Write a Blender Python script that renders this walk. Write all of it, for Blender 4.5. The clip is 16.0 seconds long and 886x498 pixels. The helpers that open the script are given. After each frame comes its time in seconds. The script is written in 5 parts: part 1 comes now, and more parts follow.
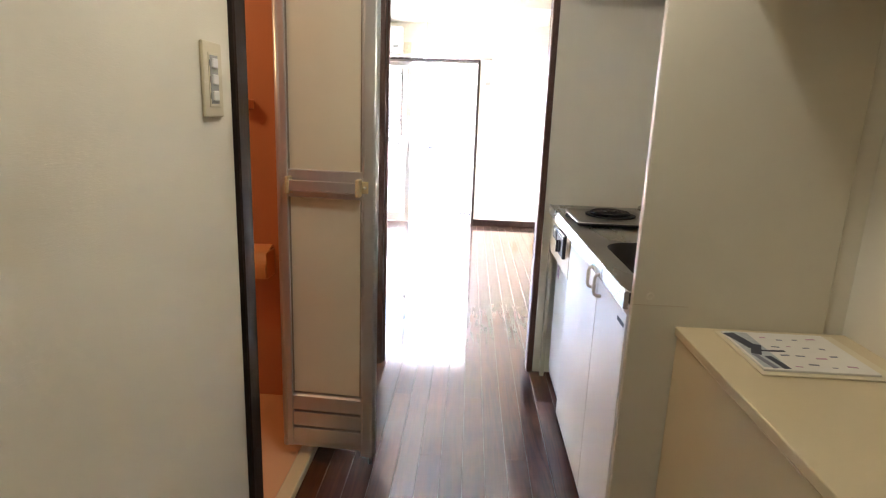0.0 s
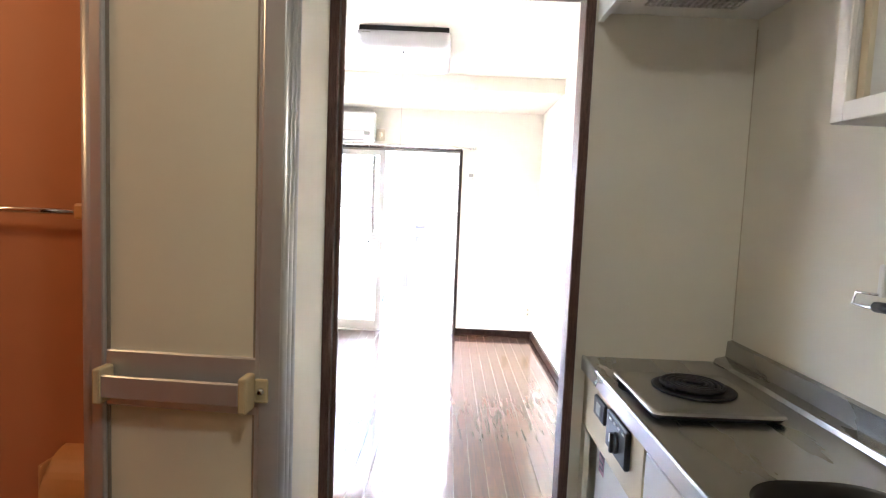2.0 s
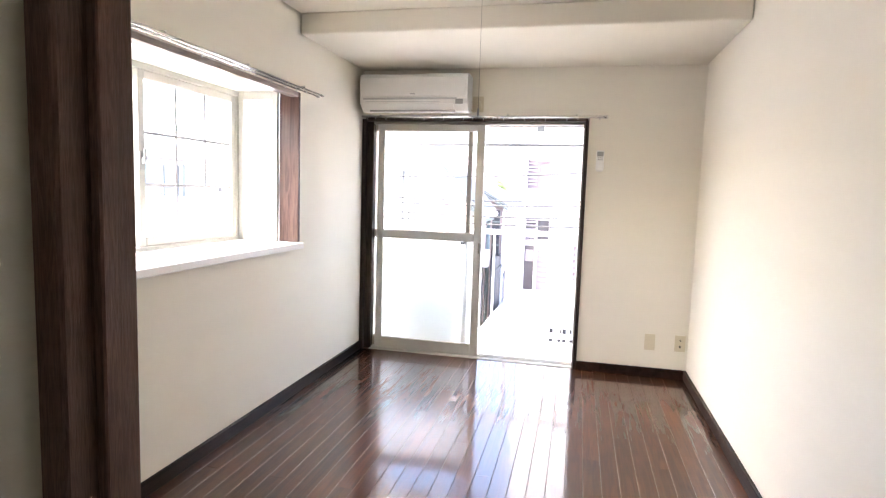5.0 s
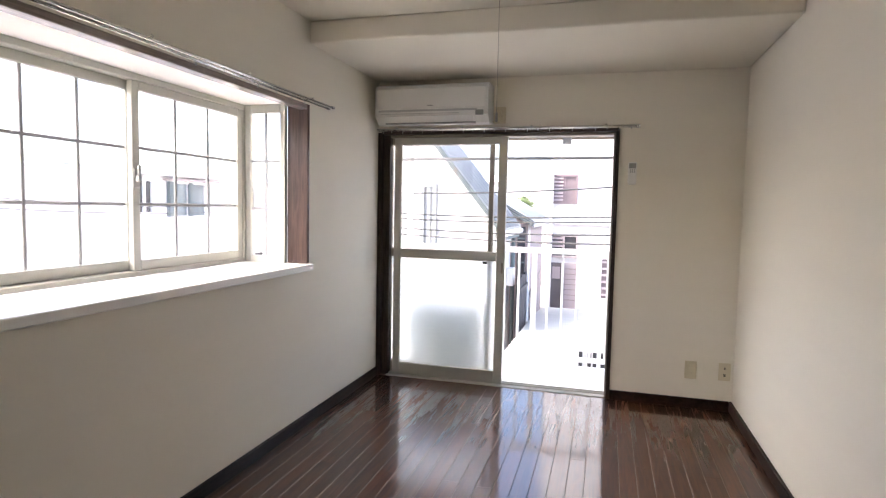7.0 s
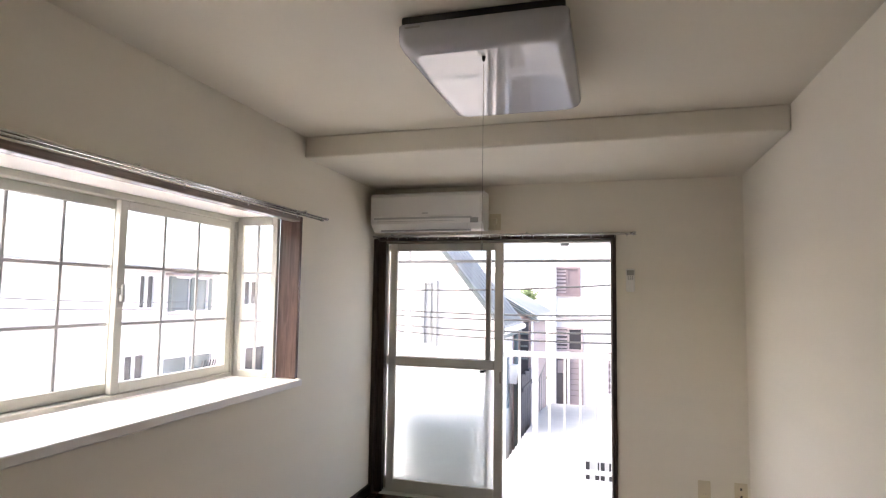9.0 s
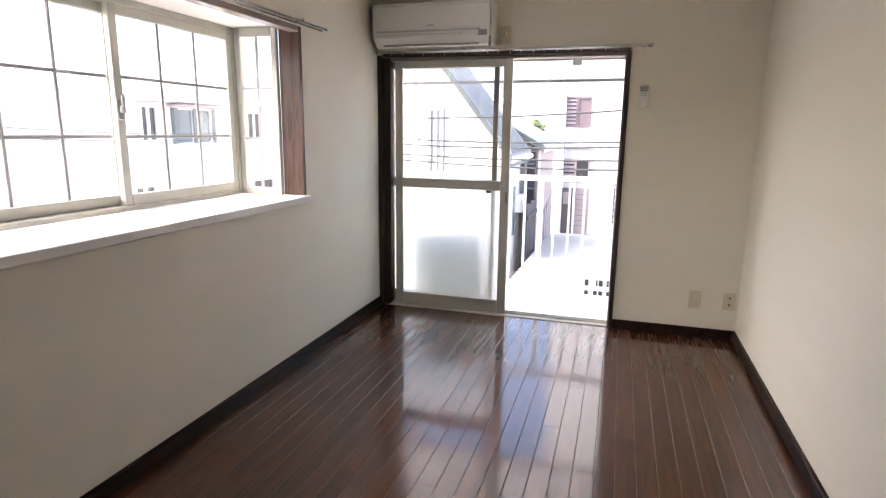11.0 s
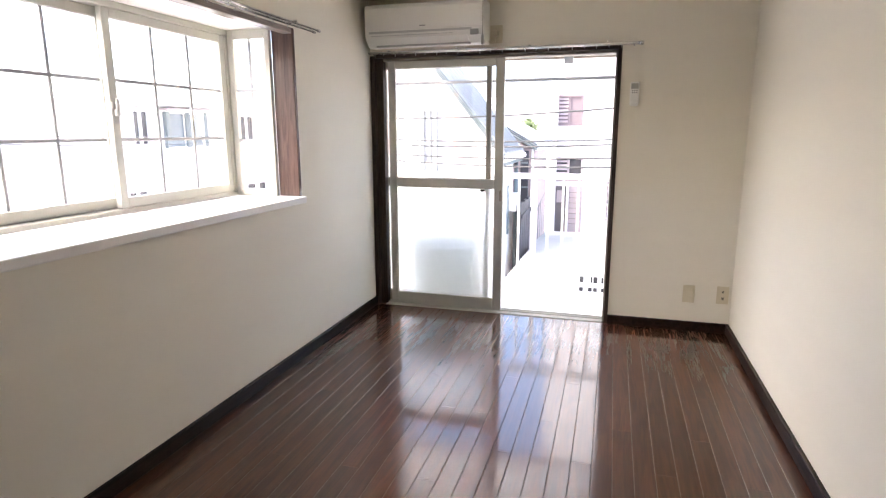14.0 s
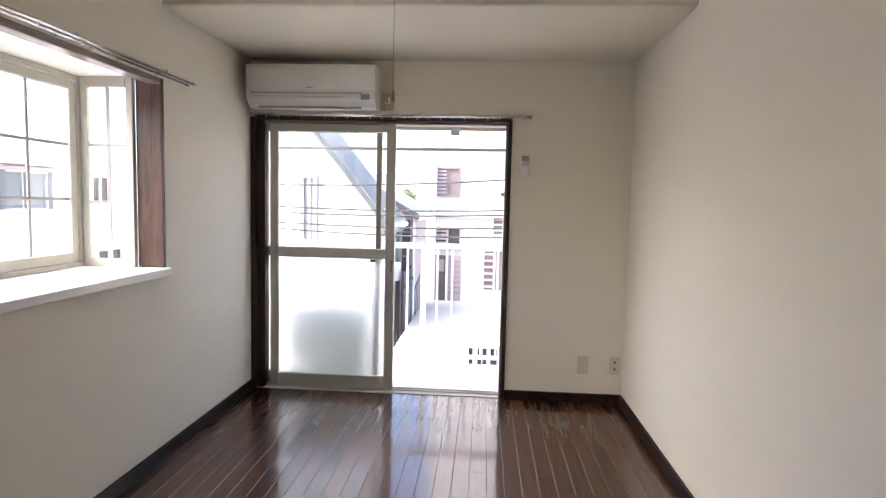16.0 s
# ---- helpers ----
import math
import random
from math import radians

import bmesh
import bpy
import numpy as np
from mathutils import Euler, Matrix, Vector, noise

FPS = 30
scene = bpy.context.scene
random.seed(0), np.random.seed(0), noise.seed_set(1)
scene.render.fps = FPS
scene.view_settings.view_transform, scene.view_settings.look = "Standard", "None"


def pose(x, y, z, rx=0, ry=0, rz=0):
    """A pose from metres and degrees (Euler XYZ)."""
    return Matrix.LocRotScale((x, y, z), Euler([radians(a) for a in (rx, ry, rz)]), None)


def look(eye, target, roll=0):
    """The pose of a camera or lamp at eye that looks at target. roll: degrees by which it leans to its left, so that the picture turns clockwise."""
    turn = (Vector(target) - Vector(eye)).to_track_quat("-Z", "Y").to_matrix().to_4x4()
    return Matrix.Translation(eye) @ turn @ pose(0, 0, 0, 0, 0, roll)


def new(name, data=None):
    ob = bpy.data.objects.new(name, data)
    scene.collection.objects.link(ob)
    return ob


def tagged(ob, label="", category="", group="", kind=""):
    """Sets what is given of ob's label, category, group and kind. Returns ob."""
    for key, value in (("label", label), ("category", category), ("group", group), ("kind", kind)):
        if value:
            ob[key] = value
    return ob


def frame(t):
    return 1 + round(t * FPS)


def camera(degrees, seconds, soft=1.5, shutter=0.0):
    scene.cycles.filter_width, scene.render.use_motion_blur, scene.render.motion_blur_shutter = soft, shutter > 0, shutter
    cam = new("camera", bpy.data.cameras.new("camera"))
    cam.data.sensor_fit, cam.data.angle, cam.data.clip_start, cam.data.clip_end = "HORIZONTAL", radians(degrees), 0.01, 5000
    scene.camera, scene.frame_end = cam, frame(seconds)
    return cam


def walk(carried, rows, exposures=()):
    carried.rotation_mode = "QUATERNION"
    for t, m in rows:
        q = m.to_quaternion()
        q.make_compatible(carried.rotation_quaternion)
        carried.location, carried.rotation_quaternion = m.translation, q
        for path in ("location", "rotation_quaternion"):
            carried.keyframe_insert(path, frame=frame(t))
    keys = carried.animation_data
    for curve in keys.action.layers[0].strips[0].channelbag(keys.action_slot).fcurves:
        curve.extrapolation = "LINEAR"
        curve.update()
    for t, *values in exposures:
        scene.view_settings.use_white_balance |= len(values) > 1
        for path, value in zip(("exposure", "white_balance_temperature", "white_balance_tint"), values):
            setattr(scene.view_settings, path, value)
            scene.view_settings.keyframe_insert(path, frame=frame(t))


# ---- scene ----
cam = camera(75.0, 16.0, soft=1.2)
PATH = [
    (0, (0.662, -0.172, 1.257), (0.581, 1.773, 0.799), 2.2),
    (0.5, (0.647, -0.024, 1.296), (0.547, 1.959, 1.064), 1.3),
    (0.6, (0.656, 0.033, 1.304), (0.551, 2.018, 1.081), 0.6),
    (1, (0.631, 0.257, 1.302), (0.6, 2.248, 1.113), 0.7),
    (1.5, (0.626, 0.519, 1.304), (0.567, 2.512, 1.148), 1.3),
    (2, (0.608, 0.776, 1.318), (0.594, 2.769, 1.156), 2.4),
    (2.5, (0.579, 1.003, 1.295), (0.666, 2.991, 1.095), 0.5),
    (3, (0.585, 1.112, 1.305), (0.692, 3.103, 1.158), -0.0),
    (3.2, (0.603, 1.242, 1.272), (0.656, 3.236, 1.128), -0.9),
    (3.4, (0.624, 1.369, 1.277), (0.594, 3.363, 1.122), -0.6),
    (3.5, (0.623, 1.42, 1.275), (0.552, 3.413, 1.123), 0.2),
    (4, (0.622, 1.65, 1.251), (0.485, 3.638, 1.074), -0.8),
    (4.3, (0.638, 1.81, 1.271), (0.438, 3.79, 1.073), 0.8),
    (4.5, (0.609, 1.92, 1.295), (0.374, 3.896, 1.086), 1.5),
    (5, (0.682, 2.149, 1.286), (0.232, 4.088, 1.089), 1.8),
    (5.2, (0.671, 2.244, 1.271), (0.176, 4.173, 1.083), 1.0),
    (7.5, (0.656, 2.45, 1.302), (0.099, 4.368, 1.208), 1.0),
    (8, (0.708, 2.492, 1.455), (0.151, 4.405, 1.619), 0.7),
    (10.3, (0.663, 2.515, 1.379), (0.11, 4.434, 1.498), 1.8),
    (10.5, (0.66, 2.485, 1.39), (0.113, 4.408, 1.327), 1.4),
    (11, (0.701, 2.508, 1.315), (0.135, 4.384, 0.915), 0.7),
    (11.5, (0.703, 2.496, 1.258), (0.159, 4.325, 0.659), 0.6),
    (12, (0.72, 2.5, 1.267), (0.188, 4.296, 0.566), 0.5),
    (12.5, (0.705, 2.506, 1.301), (0.174, 4.304, 0.604), 0.2),
    (13, (0.716, 2.495, 1.265), (0.175, 4.314, 0.634), 0.1),
    (13.5, (0.718, 2.487, 1.269), (0.175, 4.32, 0.683), 0.1),
    (14, (0.702, 2.484, 1.307), (0.154, 4.366, 0.909), -0.1),
    (14.5, (0.656, 2.487, 1.359), (0.132, 4.407, 1.163), -0.2),
    (15, (0.66, 2.505, 1.361), (0.221, 4.452, 1.229), -0.7),
    (15.5, (0.577, 2.549, 1.339), (0.41, 4.536, 1.189), 0.5),
    (16, (0.558, 2.702, 1.296), (0.42, 4.691, 1.136), 1.3),
]
EXPOSURES = [(0.0, 6.2, 6050, 12), (1.0, 5.98, 6000, 12), (2.0, 5.88, 5900, 12), (2.5, 5.8, 5950, 12), (3.5, 5.55, 6300, 15), (4.5, 4.72, 6400, 14), (5.2, 4.03, 6400, 12),
             (7.5, 2.98, 6550, 12), (8.2, 2.95, 6600, 12), (10.3, 2.96, 6600, 12), (11.0, 3.06, 6600, 12), (12.5, 3.32, 6550, 12), (13.5, 3.5, 6550, 12), (14.5, 3.4, 6500, 12), (16.0, 3.06, 6450, 12)]
HALL_W, BATH_W = 0.205, 0.15
walk(cam, [(t, look(eye, target, roll)) for t, eye, target, roll in PATH], EXPOSURES)

# ---------- world and lights ----------
SUN_EL, SUN_AZ = radians(46), radians(248)
world = bpy.data.worlds.new("sky")
scene.world = world
world.use_nodes = True
wn = world.node_tree.nodes
sky = wn.new("ShaderNodeTexSky")
sky.sky_type, sky.sun_disc = "NISHITA", False
sky.sun_elevation, sky.sun_rotation = SUN_EL, SUN_AZ
sky.air_density, sky.dust_density, sky.ozone_density = 0.7, 4.0, 0.6
world.node_tree.links.new(sky.outputs[0], wn["Background"].inputs[0])
wn["Background"].inputs[1].default_value = 0.15

sun = new("sun", bpy.data.lights.new("sun", "SUN"))
sun.data.energy, sun.data.angle, sun.data.color = 0.5, radians(60), (1.0, 1.0, 1.0)
sun_dir = Vector((math.sin(SUN_AZ) * math.cos(SUN_EL), math.cos(SUN_AZ) * math.cos(SUN_EL), math.sin(SUN_EL)))
sun.matrix_world = look(sun_dir * 40, (0, 0, 0))

hall_bulb = new("hall_bulb", bpy.data.lights.new("hall_bulb", "POINT"))
hall_bulb.data.energy, hall_bulb.data.color, hall_bulb.data.shadow_soft_size = HALL_W, (1.0, 0.94, 0.82), 0.06
hall_bulb.location = (0.78, 0.8, 2.2)
bath_bulb = new("bath_bulb", bpy.data.lights.new("bath_bulb", "POINT"))
bath_bulb.data.energy, bath_bulb.data.color, bath_bulb.data.shadow_soft_size = BATH_W, (1.0, 0.62, 0.30), 0.07
bath_bulb.location = (-0.75, 1.35, 1.95)


# ---------- materials ----------
def nodes_of(m):
    m.use_nodes = True
    t = m.node_tree
    return t.nodes, t.links, t.nodes["Principled BSDF"]


def surface(name, colour, rough=0.6, metal=0.0, vary=0.06, scale=6.0, bump=0.05, bump_scale=300.0, coat=0.0, stretch=(1, 1, 1), dist=0.002):
    """A painted or plain surface: base colour with broad and fine variation, and a fine relief."""
    m = bpy.data.materials.new(name)
    n, l, b = nodes_of(m)
    tc = n.new("ShaderNodeTexCoord")
    mp = n.new("ShaderNodeMapping")
    mp.inputs["Scale"].default_value = stretch
    l.new(tc.outputs["Object"], mp.inputs[0])
    big, fine = n.new("ShaderNodeTexNoise"), n.new("ShaderNodeTexNoise")
    big.inputs["Scale"].default_value, big.inputs["Detail"].default_value = scale, 5
    fine.inputs["Scale"].default_value, fine.inputs["Detail"].default_value = bump_scale, 2
    l.new(mp.outputs[0], big.inputs["Vector"])
    l.new(mp.outputs[0], fine.inputs["Vector"])
    hsv = n.new("ShaderNodeHueSaturation")
    hsv.inputs["Color"].default_value = (*colour, 1)
    mr = n.new("ShaderNodeMapRange")
    mr.inputs["To Min"].default_value, mr.inputs["To Max"].default_value = 1 - 2 * vary, 1 + 2 * vary
    l.new(big.outputs[0], mr.inputs[0])
    l.new(mr.outputs[0], hsv.inputs["Value"])
    l.new(hsv.outputs[0], b.inputs["Base Color"])
    rr = n.new("ShaderNodeMapRange")
    rr.inputs["To Min"].default_value, rr.inputs["To Max"].default_value = rough * 0.8, min(1.0, rough * 1.2)
    l.new(big.outputs[0], rr.inputs[0])
    l.new(rr.outputs[0], b.inputs["Roughness"])
    b.inputs["Metallic"].default_value = metal
    b.inputs["Coat Weight"].default_value = coat
    b.inputs["Coat Roughness"].default_value = 0.02
    if bump:
        bp = n.new("ShaderNodeBump")
        bp.inputs["Strength"].default_value, bp.inputs["Distance"].default_value = bump, dist
        l.new(fine.outputs[0], bp.inputs["Height"])
        l.new(bp.outputs[0], b.inputs["Normal"])
    return m


def wood(name, dark, light, rough=0.4, coat=0.0, coat_rough=0.1, along="Y", bump=0.15, grain=1.0, random_per_piece=True, coat_ior=1.5, ripple=0.0):
    """Stained wood with long grain, pores and a difference from piece to piece."""
    m = bpy.data.materials.new(name)
    n, l, b = nodes_of(m)
    tc, mp, oi = n.new("ShaderNodeTexCoord"), n.new("ShaderNodeMapping"), n.new("ShaderNodeObjectInfo")
    thin, long = 14.0 * grain, 0.9 * grain
    mp.inputs["Scale"].default_value = {"X": (long, thin, thin), "Y": (thin, long, thin), "Z": (thin, thin, long)}[along]
    l.new(tc.outputs["Object"], mp.inputs[0])
    off = n.new("ShaderNodeVectorMath")
    off.operation = "MULTIPLY_ADD"
    off.inputs[1].default_value = (37, 23, 51)
    comb = n.new("ShaderNodeCombineXYZ")
    for i in range(3):
        l.new(oi.outputs["Random"], comb.inputs[i])
    l.new(comb.outputs[0], off.inputs[0])
    l.new(mp.outputs[0], off.inputs[2])
    g1, g2 = n.new("ShaderNodeTexNoise"), n.new("ShaderNodeTexNoise")
    g1.inputs["Scale"].default_value, g1.inputs["Detail"].default_value, g1.inputs["Distortion"].default_value = 1.3, 6, 0.8
    g2.inputs["Scale"].default_value, g2.inputs["Detail"].default_value = 9.0, 4
    l.new(off.outputs[0], g1.inputs["Vector"])
    l.new(off.outputs[0], g2.inputs["Vector"])
    wv = n.new("ShaderNodeMath")
    wv.operation = "SINE"
    k = n.new("ShaderNodeMath")
    k.operation, k.inputs[1].default_value = "MULTIPLY", 26.0
    l.new(g1.outputs[0], k.inputs[0])
    l.new(k.outputs[0], wv.inputs[0])
    add = n.new("ShaderNodeMath")
    add.operation, add.inputs[1].default_value = "MULTIPLY_ADD", 0.18
    l.new(wv.outputs[0], add.inputs[0])
    l.new(g2.outputs[0], add.inputs[2])
    ramp = n.new("ShaderNodeValToRGB")
    ramp.color_ramp.elements[0].position, ramp.color_ramp.elements[1].position = 0.25, 0.8
    ramp.color_ramp.elements[0].color, ramp.color_ramp.elements[1].color = (*dark, 1), (*light, 1)
    l.new(add.outputs[0], ramp.inputs[0])
    hsv = n.new("ShaderNodeHueSaturation")
    mr = n.new("ShaderNodeMapRange")
    mr.inputs["To Min"].default_value, mr.inputs["To Max"].default_value = (0.86, 1.16) if random_per_piece else (1, 1)
    l.new(oi.outputs["Random"], mr.inputs[0])
    l.new(mr.outputs[0], hsv.inputs["Value"])
    l.new(ramp.outputs[0], hsv.inputs["Color"])
    l.new(hsv.outputs[0], b.inputs["Base Color"])
    b.inputs["Roughness"].default_value = rough
    b.inputs["Specular IOR Level"].default_value = 0.12
    b.inputs["Coat Weight"].default_value, b.inputs["Coat Roughness"].default_value, b.inputs["Coat IOR"].default_value = coat, coat_rough, coat_ior
    bp = n.new("ShaderNodeBump")
    bp.inputs["Strength"].default_value, bp.inputs["Distance"].default_value = bump, 0.0012
    l.new(add.outputs[0], bp.inputs["Height"])
    l.new(bp.outputs[0], b.inputs["Normal"])
    last = bp
    if ripple:
        # open pores and growth rings telegraph through the lacquer
        g3, wave, rip = n.new("ShaderNodeTexNoise"), n.new("ShaderNodeTexNoise"), n.new("ShaderNodeBump")
        g3.inputs["Scale"].default_value, g3.inputs["Detail"].default_value = 16.0, 3
        l.new(off.outputs[0], g3.inputs["Vector"])
        rip.inputs["Strength"].default_value, rip.inputs["Distance"].default_value = ripple, 0.0006
        l.new(g3.outputs[0], rip.inputs["Height"])
        l.new(bp.outputs[0], rip.inputs["Normal"])
        wave.inputs["Scale"].default_value, wave.inputs["Detail"].default_value = 3.0, 2
        l.new(tc.outputs["Object"], wave.inputs["Vector"])
        cr = n.new("ShaderNodeMapRange")
        cr.inputs["From Min"].default_value, cr.inputs["From Max"].default_value = 0.35, 0.7
        cr.inputs["To Min"].default_value, cr.inputs["To Max"].default_value = coat_rough * 0.8, coat_rough * 1.7
        l.new(wave.outputs[0], cr.inputs[0])
        l.new(cr.outputs[0], b.inputs["Coat Roughness"])
        last = rip
    l.new(last.outputs[0], b.inputs["Coat Normal"])
    return m


def clear_glass(name, tint=(1, 1, 1)):
    m = bpy.data.materials.new(name)
    m.use_nodes = True
    n, l = m.node_tree.nodes, m.node_tree.links
    n.remove(n["Principled BSDF"])
    tr, gl, fr, mx = n.new("ShaderNodeBsdfTransparent"), n.new("ShaderNodeBsdfGlossy"), n.new("ShaderNodeLayerWeight"), n.new("ShaderNodeMixShader")
    tr.inputs[0].default_value, gl.inputs["Roughness"].default_value = (*tint, 1), 0.0
    pw, ma = n.new("ShaderNodeMath"), n.new("ShaderNodeMath")
    pw.operation, pw.inputs[1].default_value = "POWER", 5.0
    ma.operation, ma.inputs[1].default_value, ma.inputs[2].default_value = "MULTIPLY_ADD", 0.9, 0.04
    fr.inputs[0].default_value = 0.5
    l.new(fr.outputs["Facing"], pw.inputs[0])
    l.new(pw.outputs[0], ma.inputs[0])
    l.new(ma.outputs[0], mx.inputs[0])
    l.new(tr.outputs[0], mx.inputs[1])
    l.new(gl.outputs[0], mx.inputs[2])
    l.new(mx.outputs[0], n["Material Output"].inputs[0])
    return m


def glassy(name, colour, rough):
    m = bpy.data.materials.new(name)
    n, l, b = nodes_of(m)
    b.inputs["Base Color"].default_value = (*colour, 1)
    b.inputs["Transmission Weight"].default_value, b.inputs["Roughness"].default_value, b.inputs["IOR"].default_value = 1.0, rough, 1.35
    return m


def translucent(name, colour, through_part=0.4, spots=9.0, stain=(0.35, 0.24, 0.15)):
    m = bpy.data.materials.new(name)
    m.use_nodes = True
    n, l = m.node_tree.nodes, m.node_tree.links
    n.remove(n["Principled BSDF"])
    tr, di, mx = n.new("ShaderNodeBsdfTranslucent"), n.new("ShaderNodeBsdfDiffuse"), n.new("ShaderNodeMixShader")
    no = n.new("ShaderNodeTexNoise")
    no.inputs["Scale"].default_value = spots
    rp = n.new("ShaderNodeValToRGB")
    rp.color_ramp.elements[0].position, rp.color_ramp.elements[1].position = 0.3, 0.45
    rp.color_ramp.elements[0].color, rp.color_ramp.elements[1].color = (*stain, 1), (*colour, 1)
    l.new(no.outputs[0], rp.inputs[0])
    for s in (tr, di):
        l.new(rp.outputs[0], s.inputs[0])
    mx.inputs[0].default_value = through_part
    l.new(di.outputs[0], mx.inputs[1])
    l.new(tr.outputs[0], mx.inputs[2])
    l.new(mx.outputs[0], n["Material Output"].inputs[0])
    return m


M_WALL = surface("wallpaper", (0.80, 0.756, 0.645), 0.75, vary=0.025, scale=2.5, bump=0.28, bump_scale=300, stretch=(0.3, 0.3, 2.2), dist=0.001)
M_CEIL = surface("ceiling_paper", (0.745, 0.703, 0.60), 0.8, vary=0.025, scale=2, bump=0.25, bump_scale=260, dist=0.0012)
M_PANEL = surface("melamine_board", (0.65, 0.605, 0.49), 0.45, vary=0.03, scale=2.5, bump=0.04, bump_scale=60)
M_CREAM = surface("cream_laminate", (0.60, 0.505, 0.32), 0.4, vary=0.04, scale=4, bump=0.05, bump_scale=80)
M_DOORW = surface("white_cabinet_door", (0.80, 0.78, 0.74), 0.35, vary=0.03, scale=3, bump=0.03, bump_scale=60)
M_FLOOR = wood("floor_wood", (0.046, 0.0135, 0.0042), (0.078, 0.024, 0.007), 0.5, 1.0, 0.085, "Y", 0.014, coat_ior=1.6, ripple=0.06)
M_GROOVE = surface("groove_filler", (0.12, 0.076, 0.048), 0.7, vary=0.1, scale=20, bump=0)
M_BASE = wood("baseboard_wood", (0.014, 0.008, 0.006), (0.032, 0.018, 0.013), 0.45, 0.15, 0.25, "Y", 0.08)
M_TRIM = wood("dark_trim_wood", (0.12, 0.068, 0.052), (0.19, 0.108, 0.082), 0.4, 0.2, 0.3, "Z", 0.3, 9.0)
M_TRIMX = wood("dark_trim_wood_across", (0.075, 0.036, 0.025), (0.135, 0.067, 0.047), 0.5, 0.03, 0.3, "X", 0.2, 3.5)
# trim wood lightened in colour for the sheen on the bay head
M_TRIMSHEEN = wood("trim_wood_sheen_along", (0.18, 0.142, 0.125), (0.28, 0.228, 0.2), 0.3, 1.0, 0.12, "Y", 0.3, 1.4)
M_DTRIM = wood("blackish_trim_wood", (0.042, 0.030, 0.024), (0.082, 0.058, 0.046), 0.55, 0.0, 0.25, "Z", 0.15, 2.0)
M_DTRIMX = wood("blackish_trim_wood_across", (0.042, 0.030, 0.024), (0.082, 0.058, 0.046), 0.45, 0.1, 0.25, "X", 0.15, 2.0)
M_DBATH = wood("black_brown_casing", (0.018, 0.011, 0.008), (0.03, 0.019, 0.014), 0.45, 0.1, 0.25, "Z", 0.1, 4.0)
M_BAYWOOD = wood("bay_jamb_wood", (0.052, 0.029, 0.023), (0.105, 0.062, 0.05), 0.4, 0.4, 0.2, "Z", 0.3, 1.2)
M_SASH = surface("sash_aluminium_cream", (0.56, 0.545, 0.50), 0.42, 0.15, vary=0.05, scale=5, bump=0.03)
M_SASHW = surface("sash_aluminium_white", (0.44, 0.44, 0.395), 0.42, 0.1, vary=0.05, scale=5, bump=0.03)
M_POLE = surface("grey_pole", (0.13, 0.13, 0.13), 0.5, vary=0.1, scale=5, bump=0)
M_BAR = surface("grey_glazing_bar", (0.36, 0.36, 0.36), 0.5, vary=0.04, scale=6, bump=0.02)
M_PLATE = surface("hotplate_steel", (0.40, 0.385, 0.355), 0.33, 1.0, vary=0.06, scale=5, bump=0.02, bump_scale=120)
M_VERGE = surface("grey_green_verge", (0.13, 0.16, 0.16), 0.6, vary=0.1, scale=3, bump=0.05)
M_SASHD = surface("sash_aluminium_worn", (0.30, 0.27, 0.22), 0.5, 0.2, vary=0.1, scale=8, bump=0.03)
M_ALU = surface("brushed_aluminium", (0.62, 0.63, 0.635), 0.33, 0.7, vary=0.05, scale=3, bump=0.06, bump_scale=200, stretch=(6, 6, 0.3))
M_STEEL = surface("stainless_worktop", (0.43, 0.415, 0.385), 0.28, 1.0, vary=0.07, scale=3, bump=0.015, bump_scale=120, stretch=(3, 0.6, 1))
# steel darkened in colour for the dark surroundings it mirrors
M_SINKDARK = surface("sink_dark_reflection", (0.085, 0.082, 0.077), 0.42, 1.0, vary=0.12, scale=8, bump=0.05)
M_CHROME = surface("chrome", (0.72, 0.72, 0.72), 0.12, 1.0, vary=0.05, scale=30, bump=0)
M_BLACK = surface("black_plastic", (0.02, 0.02, 0.022), 0.4, vary=0.1, scale=20, bump=0.05)
M_IRON = surface("black_coil", (0.025, 0.022, 0.022), 0.5, 0.3, vary=0.2, scale=40, bump=0.2)
M_PLASTIC = surface("ivory_plastic", (0.66, 0.59, 0.42), 0.35, vary=0.03, scale=15, bump=0.02)
M_HANDLE = surface("pale_ivory_plastic", (0.64, 0.59, 0.50), 0.35, vary=0.03, scale=15, bump=0.02)
M_WPLASTIC = surface("white_plastic", (0.80, 0.79, 0.75), 0.3, vary=0.02, scale=6, bump=0.02)
M_ACGREY = surface("grey_plastic", (0.33, 0.33, 0.31), 0.4, vary=0.03, scale=10, bump=0)
M_SLOT = surface("pale_grey_plastic", (0.5, 0.5, 0.48), 0.4, vary=0.03, scale=10, bump=0)
M_LENS = surface("lamp_acrylic", (0.60, 0.60, 0.63), 0.05, vary=0.015, scale=3, bump=0)
M_BATH = surface("bath_wall", (0.56, 0.25, 0.12), 0.6, vary=0.06, scale=3, bump=0.03)
M_OLD = surface("yellowed_plastic", (0.58, 0.47, 0.28), 0.4, vary=0.05, scale=15, bump=0.02)
M_HOLD = surface("beige_plastic", (0.70, 0.40, 0.17), 0.4, vary=0.04, scale=12, bump=0.02)
M_BATHFL = surface("bath_floor", (0.60, 0.36, 0.2), 0.4, vary=0.05, scale=6, bump=0.1, bump_scale=90)
M_SILLW = surface("white_sill", (0.82, 0.80, 0.77), 0.35, vary=0.03, scale=4, bump=0.03)
M_GLASS = clear_glass("window_glass")
M_FROST = glassy("frosted_glass", (0.97, 0.98, 0.97), 1.0)
